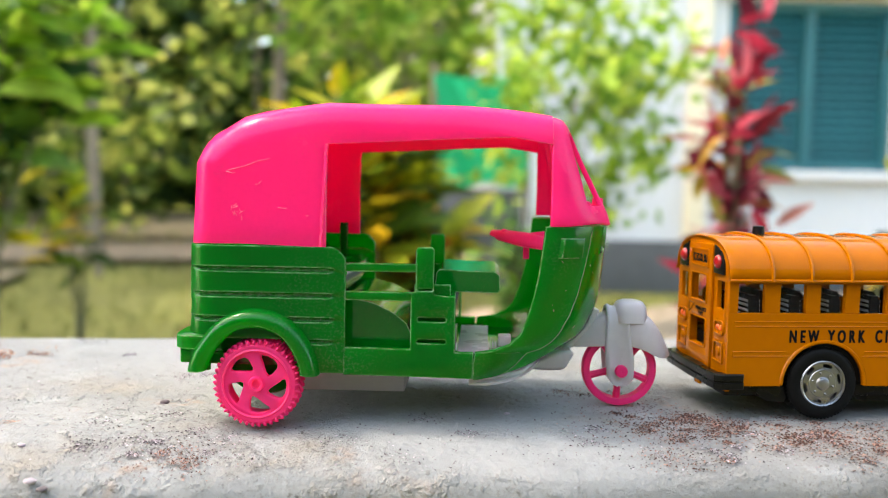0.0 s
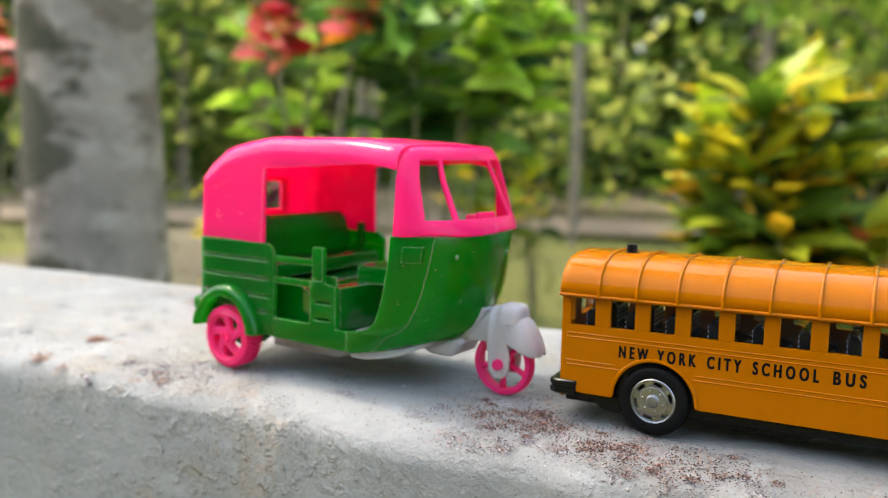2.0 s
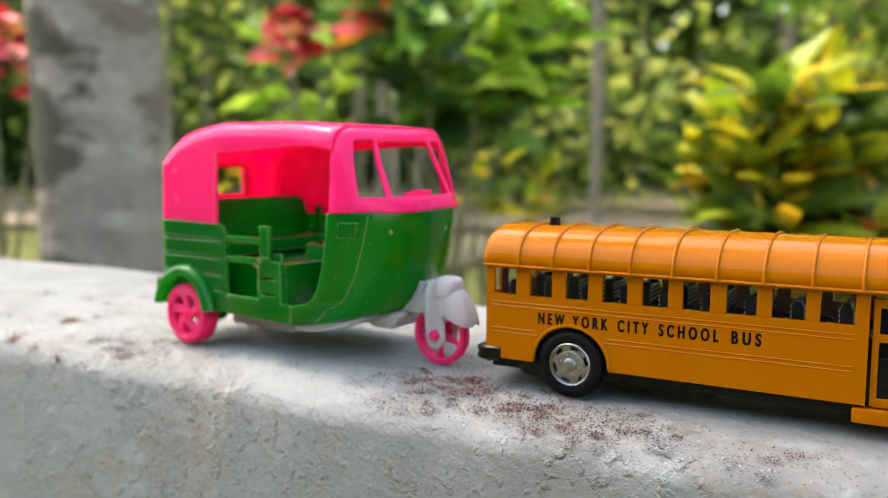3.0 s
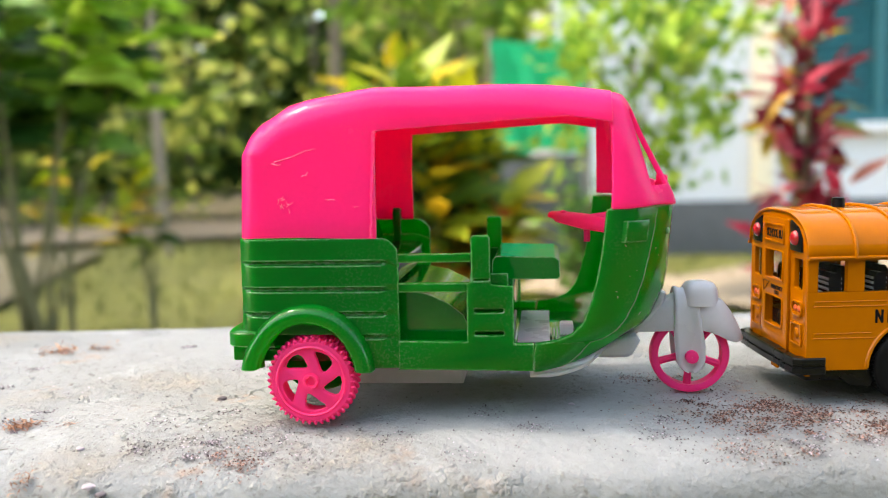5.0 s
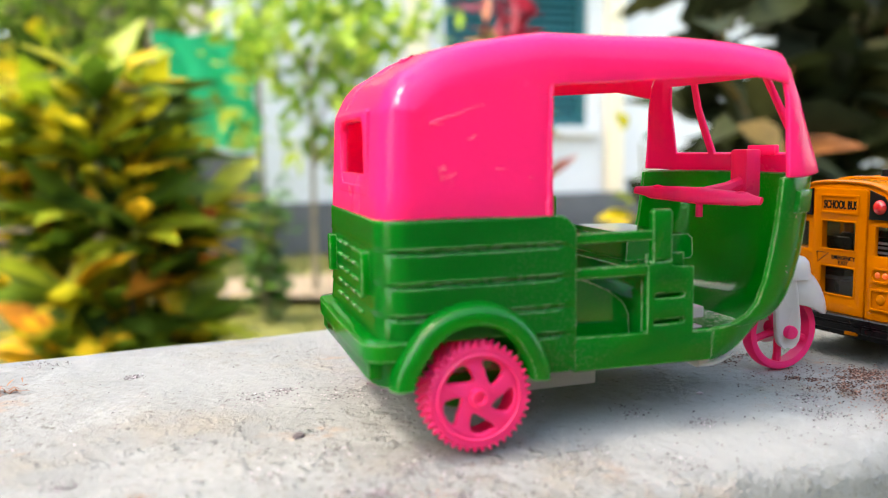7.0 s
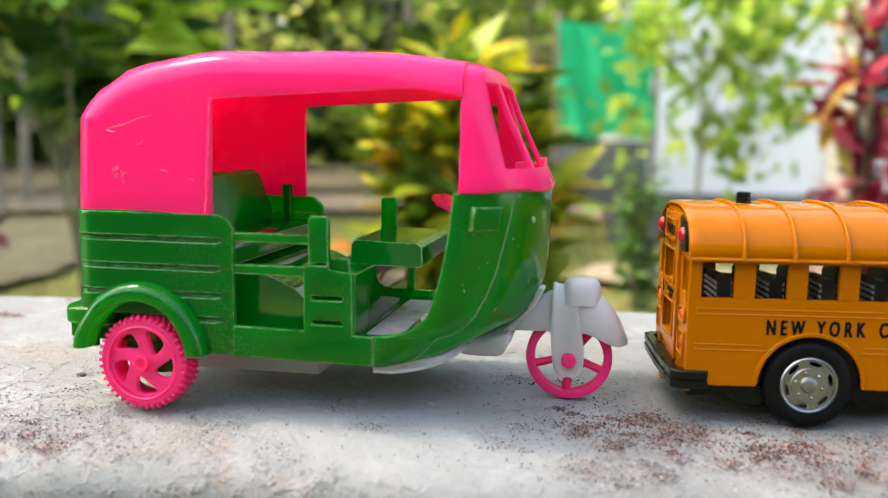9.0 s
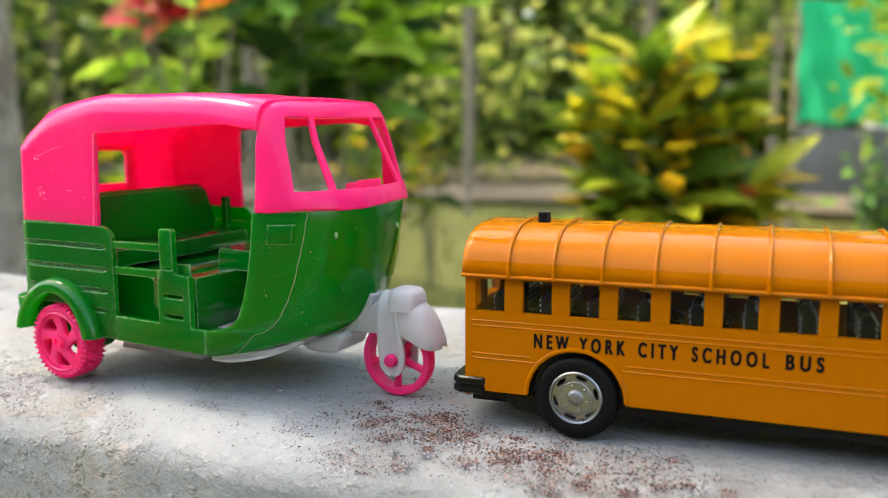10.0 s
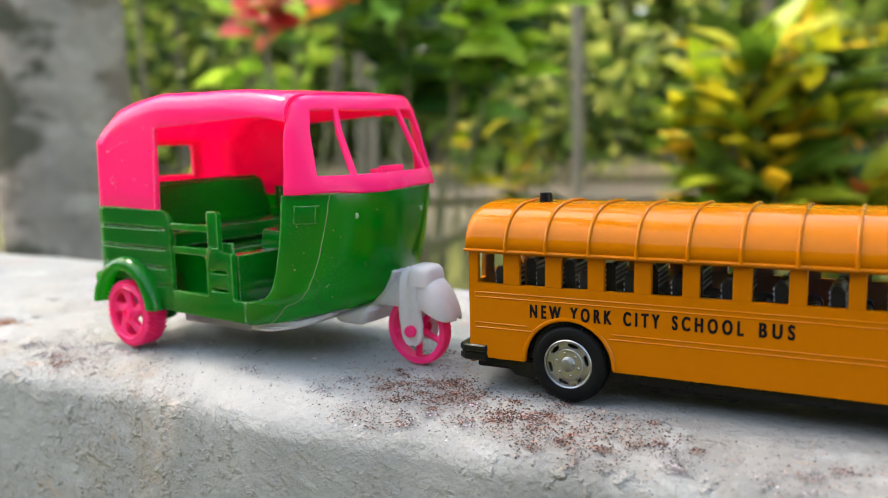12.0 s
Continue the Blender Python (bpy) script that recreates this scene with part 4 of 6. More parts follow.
def build_scuffs():
    """Pale scratches on the canopy's side."""
    marks = [([(-61.5, 73.4), (-59.6, 72.9), (-58.8, 73.1)], 0.09), ([(-60.8, 73.8), (-56, 75.0), (-52, 76.6), (-49, 77.2)], 0.04)]
    dice = random.Random(4)
    for k in range(10):
        a, q = dice.uniform(0, 6.28), dice.uniform(0.2, 2.2)
        x, z, b, w = -58.4 + 0.9 * q * math.cos(a), 61.4 + 1.3 * q * math.sin(a), a + 1.57 + dice.uniform(-0.5, 0.5), dice.uniform(0.5, 1.7)
        marks.append(([(x + w * f * math.cos(b) + 0.2 * math.sin(5 * f + k), z + w * f * math.sin(b)) for f in (-0.5, -0.2, 0.15, 0.5)], dice.uniform(0.05, 0.11)))
    for k in range(5):
        x, z, b, w = dice.uniform(-58, -38), dice.uniform(56, 82), dice.uniform(-0.6, 0.9), dice.uniform(0.8, 3.0)
        marks.append(([(x + w * f * math.cos(b), z + w * f * math.sin(b)) for f in (-0.5, 0, 0.5)], 0.05))
    for pts, r in marks:
        bm = bmesh.new()
        tube(bm, [(x, -HW - 0.05 + 0.028 * (z - 52), z) for x, z in pts], [r * (0.5 + 0.5 * math.sin(2 + k)) + 0.05 for k in range(len(pts))], 5, squash=0.4)
        rick_part("scuff", bm, SCUFF, canopy, "pale scratch")


build_scuffs()

# the green body
BX, BZ = -52.8, 17.0


def build_tub():
    """The rear tub: banded sides and back with rounded corners, cut away over the wheels."""
    r = 7.0
    near = [(x, -HW) for x in np.linspace(-27.0, -66.5, 36)]
    corner = [(-73.3 + r * (1 - math.sin(a)), -HW + r * (1 - math.cos(a))) for a in np.linspace(0.2, math.pi / 2, 6)]
    rear = [(-73.3, y) for y in np.linspace(-HW + r + 2, HW - r - 2, 14)]
    far = [(x, -y) for x, y in (near + corner)[::-1]]
    path = near + corner + rear + far
    zs, bulge = [], []
    zs += [15.8, 19.5]
    bulge += [0.0, 0.0]
    for g in (24.8, 31.2, 38.2, 45.6):
        for dz, o in ((-0.8, 0.05), (-0.35, -0.85), (0.25, -0.85), (0.65, 0.25), (2.0, 0.1)):
            zs.append(g + dz)
            bulge.append(o)
    zs += [51.2, 52.4]
    bulge += [0.1, 0.0]
    rows = []
    for z, o in zip(zs, bulge):
        row = []
        for k, (x, y) in enumerate(path):
            a, b = Vector(path[max(k - 1, 0)]), Vector(path[min(k + 1, len(path) - 1)])
            t = (b - a).normalized()
            nrm = Vector((t.y, -t.x))
            if nrm.dot(Vector((x + 40, y))) < 0:
                nrm = -nrm
            oo = o if -69.5 < x < -30.8 else max(o, 0.0)
            top = 52.4 - (max(x + 31.5, 0) ** 2) * 0.16
            zz = z if z < 40 else 40 + (z - 40) * (top - 40) / 12.4
            low = -1.2 * max(0, (34 - zz) / 20) if x < -68 else 0
            row.append((x + nrm.x * oo + low, y + nrm.y * oo, zz))
        rows.append(row)

    def skip(i, j):
        (x, y), z = path[j], zs[i]
        return abs(y) > 30 and -66.5 < x < -41.5 and z < 25.2

    bm = bmesh.new()
    grid(bm, rows, skip=skip)
    return rick_part("tub", bm, GREEN, thick=1.7, smooth=50, label="dark green banded plastic tub")


tub = build_tub()


def build_sides():
    """Sill, door block and post of each side."""
    for side in (-1, 1):
        sill = [(-27.5, 15.4), (-27.5, 23.6), (-8.3, 23.3), (-8.2, 39.4), (-6.9, 40.2), (-6.9, 52.0), (-6.2, 52.8), (-2.3, 52.8), (-1.6, 52.0), (-1.6, 42.2), (-1.4, 39.2), (4.6, 38.6), (4.7, 22.7), (10.0, 22.6), (10.0, 15.0)]
        slots = [rounded(-6.2, 1.9, z, z + 1.1, 0.4, 2) for z in (25.1, 31.4)] + [rounded(-6.2, -2.0, 40.3, 40.75, 0.15, 1)]
        bm = plate("side", [sill] + slots, 1.1, 0.35, "xz", -HW + 1.04, mirror=side > 0)
        s = rick_part("side", bm, GREEN, smooth=35)
        bm = bmesh.new()
        box(bm, -7.4, 3.2, side * (HW - 2.65) - 0.4, side * (HW - 2.65) + 0.4, 23.8, 42.0, 0.2, 1)
        rick_part("slot_backing", bm, GREEN, s)
    for z0, z1 in ((45.4, 47.9), (37.1, 39.7)):
        bm = bmesh.new()
        box(bm, -27.3, -6.6, -HW + 0.3, -HW + 2.6, z0, z1, 0.5)
        rick_part("rail", bm, GREEN, label="green plastic door rail")


build_sides()

FRONT = [(14.6, 10.0, 19.0, 33.5), (15.2, 10.0, 25.0, 33.9), (16.5, 10.0, 30.5, 34.2), (18.5, 10.0, 34.8, 34.4), (20.5, 10.2, 38.3, 34.4), (22.6, 10.6, 41.3, 34.4), (23.3, 16.0, 42.0, 34.4), (25.2, 20.4, 43.6, 34.4), (28.2, 23.4, 45.0, 34.4), (33.5, 25.5, 47.4, 34.4), (39.8, 27.1, 49.0, 34.4), (46.0, 28.3, 49.8, 34.4), (53.0, 29.2, 50.6, 34.4), (59.3, 29.9, 51.1, 34.4)]
COLS = [-90, -86, -80, -73, -66, -59, -52, -44, -35, -25, -15, -6, 0, 6, 15, 25, 35, 44, 52, 59, 66, 73, 80, 86, 90]


def front_point(z, t, out=0.0):
    zs = [f[0] for f in FRONT]
    xs, ap, w = (float(np.interp(z, zs, [f[k] for f in FRONT])) for k in (1, 2, 3))
    p = bow(z, xs, ap, w, t, 2.1)
    return p + Vector((math.cos(radians(t)), math.sin(radians(t)), 0)) * out


def build_nose():
    rows = []
    for z, xs, ap, w in FRONT:
        row = []
        for t in COLS:
            p = bow(z, xs, ap, w, t, 2.1)
            keel = (1 - min(abs(t) / 29, 1)) * 3.5 * min(max((57 - z) / 24, 0), 1) * min(max((z - 15) / 8, 0), 1) - 1.3 * min(max((57 - z) / 24, 0), 1) * math.exp(-(t / 40) ** 2)
            row.append(p + Vector((keel, 0, 0)))
        rows.append(row)
    bm = bmesh.new()
    grid(bm, rows)
    nose = rick_part("nose", bm, GREEN, thick=1.5, smooth=60, label="bowed green plastic front with scratches")
    for side in (-1, 1):
        bm = bmesh.new()
        ts = np.linspace(-79, -58.5, 9)
        rows = []
        for z, o in ((50.2, -0.3), (50.25, 0.8), (50.7, 1.0), (55.6, 1.0), (56.05, 0.8), (56.1, -0.3)):
            rows.append([front_point(z, side * -t if side > 0 else t, o if 0 < k < 8 else min(o, 0.0) - 0.2) for k, t in enumerate(ts)])
        grid(bm, rows)
        rick_part("lamp_panel", bm, GREEN, nose, "raised green lamp panel")
        bm = bmesh.new()
        tube(bm, [front_point(z, side * (52 + 0.25 * (59 - z) + 0.8 * noise.noise(Vector((z * 0.4, side, 0)))), 0.02) for z in np.linspace(59.2, 15.5, 40)], 0.11, 5)
        rick_part("mould_seam", bm, DIRT_LINE, nose, "pale ragged mould line")
    for t, z in ((-33, 52.0), (22, 51.5)):
        bm = bmesh.new()
        p = front_point(z, t, 0.1)
        bmesh.ops.create_icosphere(bm, subdivisions=2, radius=1.0, matrix=Matrix.Translation(p) @ Matrix.Diagonal((0.6, 0.7, 1.0, 1)))
        rick_part("nub", bm, DIRT_LINE, nose, "small pale moulding nub")
    dice = random.Random(9)
    for k in range(22):
        t, z, b, w = dice.uniform(-78, 40), dice.uniform(22, 57), dice.uniform(0, 3.1), dice.uniform(0.3, 1.5)
        bm = bmesh.new()
        tube(bm, [front_point(z + w * f * math.sin(b), t + 1.6 * w * f * math.cos(b), 0.0) for f in (-0.5, 0, 0.5)], dice.uniform(0.05, 0.13), 5)
        rick_part("nick", bm, DIRT_LINE, nose, "small pale nick")
    bm = bmesh.new()
    tube(bm, [front_point(59.4, t, -0.7) + Vector((0, 0, 0.25 * noise.noise(Vector((t * 0.2, 0, 0))))) for t in np.linspace(-88, 88, 60)], 0.35, 5)
    rick_part("rim_flash", bm, DIRT_LINE, nose, "pale flash along the upper edge")
    return nose


nose = build_nose()


def build_fenders():
    for side in (-1, 1):
        bm = bmesh.new()
        rows = []
        for a in np.linspace(182, -4, 30):
            c, s = math.cos(radians(a)), math.sin(radians(a))
            flare = 1.6 * max(0, (a - 150) / 30) + 0.8 * max(0, (25 - a) / 25)
            row = []
            for rr, yy in ((11.6, -1.0), (11.8, 3.0), (12.4, 4.0), (14.0, 4.4), (15.6, 3.9), (16.6, 2.6), (16.9, 0.5), (16.9, -1.0)):
                q = rr + 0.7 + flare
                row.append((BX + q * c, side * (HW + yy), BZ - 0.4 + q * s))
            rows.append(row)
        grid(bm, rows)
        for e in (0, -1):
            bm.verts.ensure_lookup_table()
            row = bm.verts[:8] if e == 0 else bm.verts[-8:]
            bm.faces.new(row)
        rick_part("fender", bm, GREEN, smooth=45, label="dusty green half-round fender")


build_fenders()


def build_rear():
    bm = bmesh.new()
    pts = [(-62, -HW + 0.4, 24)] + [(-71.4 + 5.0 * math.cos(a), -HW + 5.4 + 5.0 * math.sin(a), 24) for a in np.linspace(-math.pi / 2, -math.pi, 5)] + [(-76.6, y, 24) for y in np.linspace(-24, 24, 7)] + [(-71.4 + 5.0 * math.cos(a), HW - 5.4 + 5.0 * math.sin(a), 24) for a in np.linspace(math.pi, math.pi / 2, 5)] + [(-62, HW - 0.4, 24)]
    rows = []
    for p in pts:
        d = Vector((p[0] + 40, p[1] * 1.2, 0)).normalized()
        rows.append([Vector(p) + d * o + Vector((0, 0, z)) for o, z in ((-3.5, -2.4), (0.3, -2.4), (1.0, -1.9), (1.0, 1.7), (0.3, 2.3), (-3.5, 2.6))])
    grid(bm, rows, closed=False)
    rick_part("bumper", bm, GREEN, smooth=40)
    bm = bmesh.new()
    box(bm, -76.0, -66, -31.5, 31.5, 17.2, 22.0, 0.8)
    rick_part("bumper_step", bm, GREEN)
    for y in (-22, 22):
        bm = bmesh.new()
        box(bm, -75.4, -73.2, y - 1.7, y + 1.7, 35, 45, 0.5)
        rick_part("hinge", bm, GREEN)
    for y in (-13, -5, 5, 13):
        for z in (30, 33.5, 37, 40.5, 44):
            bm = bmesh.new()
            box(bm, -74.3, -73.0, y - 2.6, y + 2.6, z - 0.4, z + 0.4, 0.2, 1)
            rick_part("vent_rib", bm, GREEN, tub)


build_rear()


def build_inside():
    bm = bmesh.new()
    box(bm, -69, 13, -31.8, 31.8, 17.2, 20.6, 0.4)
    rick_part("floor", bm, GREEN_GLOSS)
    bm = bmesh.new()
    box(bm, 4.8, 26, -23, 23, 18.4, 20.8, 0.4)
    rick_part("foot_board", bm, GREEN_GLOSS, label="glossy green floor")
    # the floor's white reflection, laid on as a pale plate
    bm = bmesh.new()
    box(bm, 5.2, 14.5, -23.5, 23.5, 20.6, 21.1, 0.2)
    rick_part("floor_tray", bm, MILKY, label="pale plate standing for the bright reflection on the green floor")
    for k in range(14):
        bm = bmesh.new()
        tube(bm, [(15.4 + k * 0.95, -24, 20.9), (15.4 + k * 0.95, -4, 20.9)], 0.24, 6)
        rick_part("tread_rib", bm, GREEN_GLOSS)
    bm = bmesh.new()
    box(bm, 17.5, 21.5, -14, -8, 20.6, 24.0, 0.5)
    rick_part("pedal", bm, MILKY, label="milky white plastic pedal")
    bm = bmesh.new()
    box(bm, -8.0, 4.4, -31.2, 31.2, 20.6, 37.8, 0.7)
    rick_part("seat_box", bm, GREEN_GLOSS)
    bm = bmesh.new()
    rows = [[(x, y, z) for x, z in ((-2.6, 37.6), (-2.2, 43.4), (-1.2, 44.6), (8, 44.2), (16.2, 44.1), (17.6, 43.0), (17.8, 38.4), (17.0, 37.4))] for y in (-13.6, -12.9, -6, 8, 21.3, 22)]
    vs = grid(bm, rows, closed=True)
    bm.faces.new(vs[0])
    bm.faces.new(vs[-1])
    rick_part("driver_seat", bm, GREEN_GLOSS, smooth=30, label="glossy green moulded driver's seat")
    bm = bmesh.new()
    box(bm, -39.4, -36.6, 29.0, 31.4, 40, 56.4, 0.4)
    rick_part("peg", bm, GREEN, label="short green peg on the far side")
    # rear bench
    bm = bmesh.new()
    rows = [[(x, y, z) for x, z in ((-55.0, 44), (-52.0, 59.2), (-50.8, 60.9), (-48.6, 61.4), (-46.9, 60.2), (-43.1, 47.4), (-43.7, 44))] for y in (-32.5, -31.5, -29.5, 0, 26.5, 28.5, 29.5)]
    for y_row, cut in zip(rows, (2.4, 1.0, 0, 0, 0, 1.0, 2.6)):
        for k in (1, 2, 3, 4):
            x, y, z = y_row[k]
            y_row[k] = (x, y, z - cut)
    vs = grid(bm, rows, closed=True)
    bm.faces.new(vs[0])
    bm.faces.new(vs[-1])
    rick_part("bench_back", bm, GREEN, smooth=35)
    bm = bmesh.new()
    rows = [[(x, y, z) for x, z in ((-52, 38.6), (-52, 43.6), (-46, 44.8), (-32.4, 45.0), (-29.1, 44.0), (-28.5, 41.5), (-29.1, 38.6))] for y in (-31, -30, 0, 30, 31)]
    vs = grid(bm, rows, closed=True)
    bm.faces.new(vs[0])
    bm.faces.new(vs[-1])
    rick_part("bench_seat", bm, GREEN_GLOSS, smooth=35)
    for y in (-29.5, 29.5):
        bm = bmesh.new()
        lathe(bm, [(-3.0, 0.5), (-3.0, 13.5), (3.0, 13.5), (3.0, 0.5)], "y", (-52, y * 0.82, 21), 24)
        rick_part("wheel_arch", bm, GREEN)
    bm = bmesh.new()
    rows = [[(x, y, z) for x, z in ((-50, 20.7), (-50, 37.6), (-34, 37.4), (-27, 36.9), (-20, 35.4), (-14, 32.6), (-10, 29.4), (-8.6, 26.5), (-8.4, 20.7))] for y in (-26, -25.4, 0, 25.4, 26)]
    vs = grid(bm, rows, closed=True)
    bm.faces.new(vs[0])
    bm.faces.new(vs[-1])
    rick_part("engine_hump", bm, GREEN_GLOSS)


build_inside()


def build_handlebar():
    bm = bmesh.new()
    tube(bm, [(15.2, 13.0, 54.7), (17.0, 10.4, 54.5), (18.2, 8.6, 54.2), (26, -4, 53.5), (33.0, -15.4, 52.8), (34.0, -17.0, 52.6), (35.2, -19.0, 52.4)], [1.2, 1.6, 2.2, 2.8, 2.2, 1.6, 1.2], 10, squash=0.7)
    bar = rick_part("handlebar", bm, PINK_SOLID, label="pink plastic handlebar")
    for x, y, z in ((19.2, 7.0, 55.7), (32.2, -13.8, 54.4)):
        bm = bmesh.new()
        bmesh.ops.create_icosphere(bm, subdivisions=2, radius=1.0, matrix=Matrix.Translation((x, y, z)) @ Matrix.Rotation(radians(-57), 4, "Z") @ Matrix.Diagonal((1.7, 0.8, 0.7, 1)))
        rick_part("grip_lump", bm, PINK_SOLID, bar)
    bm = bmesh.new()
    tube(bm, [(26, -4, 52), (26, -4, 47.5)], 1.0, 10)
    rick_part("pin", bm, PINK_SOLID, bar)
    bm = bmesh.new()
    box(bm, 41.0, 46.0, -4.5, 3.0, 52.5, 66.2, 0.8)
    rick_part("dashboard", bm, PINK_SOLID, label="pink dash block behind the windscreen")
    bm = bmesh.new()
    tube(bm, [(26, -4, 54), (36, -2, 55), (43, -1, 57)], [1.7, 1.9, 2.0], 8)
    rick_part("column", bm, PINK_SOLID, bar)


build_handlebar()


def build_rear_wheel(name="rear_wheel"):
    """A spoked plastic wheel with a knobbly tyre, its axle along y, its face towards -y."""
    w = new(name)
    w.empty_display_size = 0.01
    w.parent = rick
    R = 12.3
    bm = bmesh.new()
    lathe(bm, [(4.4, 9.6), (4.4, 11.2), (3.6, R - 0.4), (-3.6, R - 0.4), (-4.4, 11.2), (-4.5, 10.4), (-4.1, 9.6), (4.4, 9.6)], "y", seg=48)
    rick_part("tyre", bm, PINK_SOLID, w, skew=False)
    bm = bmesh.new()
    for k in range(42):
        for y, turn, wide in ((-3.7, 0, 1.05), (-1.8, 0.5, 0.85), (0.0, 0, 0.85), (1.8, 0.5, 0.85), (3.7, 0, 1.05)):
            a = 2 * math.pi * (k + turn) / 42
            q = R - 0.2 if abs(y) < 3 else R - 0.45
            m = Matrix.Translation((q * math.cos(a), y, q * math.sin(a))) @ Matrix.Rotation(-a, 4, "Y") @ Matrix.Diagonal((0.95, wide, 0.52, 1))
            bmesh.ops.create_icosphere(bm, subdivisions=1, radius=1.0, matrix=m)
    t = rick_part("tread", bm, PINK_SOLID, w, "rows of small knobs", smooth=70, skew=False)
    tagged(t, kind="stuff")
    outer = arc(0, 0, 9.9, 0, 354, 59)
    holes = []
    for k in range(5):
        a = 72 * k + 20
        hole = [(8.4, a + 24), (8.6, a + 12), (8.6, a - 2), (8.3, a - 13), (7.5, a - 19), (6.2, a - 22), (4.7, a - 25), (3.9, a - 22), (4.0, a - 8), (4.9, a + 7), (6.4, a + 18), (7.6, a + 25)]
        holes.append([(r * math.cos(radians(b)), r * math.sin(radians(b))) for r, b in hole])
    bm = plate("rim", [outer] + holes, 1.0, 0.35, "xz", -2.9)
    rick_part("rim", bm, PINK_SOLID, w, "pink five-spoked rim", skew=False)
    bm = bmesh.new()
    lathe(bm, [(-4.3, 0.05), (-4.3, 1.2), (-5.2, 1.4), (-5.2, 2.0), (-4.4, 2.3), (-2.4, 2.4)], "y", seg=20)
    lathe(bm, [(-4.5, 9.3), (-4.9, 9.7), (-4.5, 10.2)], "y", seg=48)
    rick_part("hub", bm, PINK_SOLID, w, skew=False)
    return w


rw = build_rear_wheel()
rw.matrix_local = pose(-0.0528, -0.0325, 0.0127, 0, 35, 0)
fw2 = copy_thing(rw, pose(-0.0528, 0.0325, 0.0127, 0, -30, 180))
fw2.parent = rick
bm = bmesh.new()
tube(bm, [(-52.8, -34, 12.7), (-52.8, 34, 12.7)], 1.1, 10)
rick_part("axle", bm, PINK_SOLID)


def build_front_wheel():
    w = new("front_wheel")
    w.empty_display_size = 0.01
    w.parent = rick
    bm = bmesh.new()
    lathe(bm, [(-2.0, 9.6), (-2.4, 10.6), (-2.2, 11.6), (-1.2, 12.0), (1.2, 12.0), (2.2, 11.6), (2.4, 10.6), (2.0, 9.6), (-2.0, 9.6)], "y", seg=48)
    rick_part("ring", bm, PINK_SOLID, w, skew=False)
    for k in range(5):
        bm = bmesh.new()
        a = radians(72 * k - 90)
        d = Vector((math.cos(a), 0, math.sin(a)))
        tube(bm, [d * 1.5, d * 6, d * 10], [1.35, 1.1, 1.25], 8)
        rick_part("spoke", bm, PINK_SOLID, w, skew=False)
    bm = bmesh.new()
    lathe(bm, [(-6.2, 0.05), (-6.4, 1.2), (-6.2, 1.8), (-5.6, 2.0), (5.6, 2.0), (6.2, 1.8), (6.2, 0.05)], "y", seg=20)
    rick_part("hub", bm, PINK_SOLID, w, skew=False)
    w.matrix_local = pose(0.0572, -0.0005, 0.012, 0, 3, 0)


build_front_wheel()


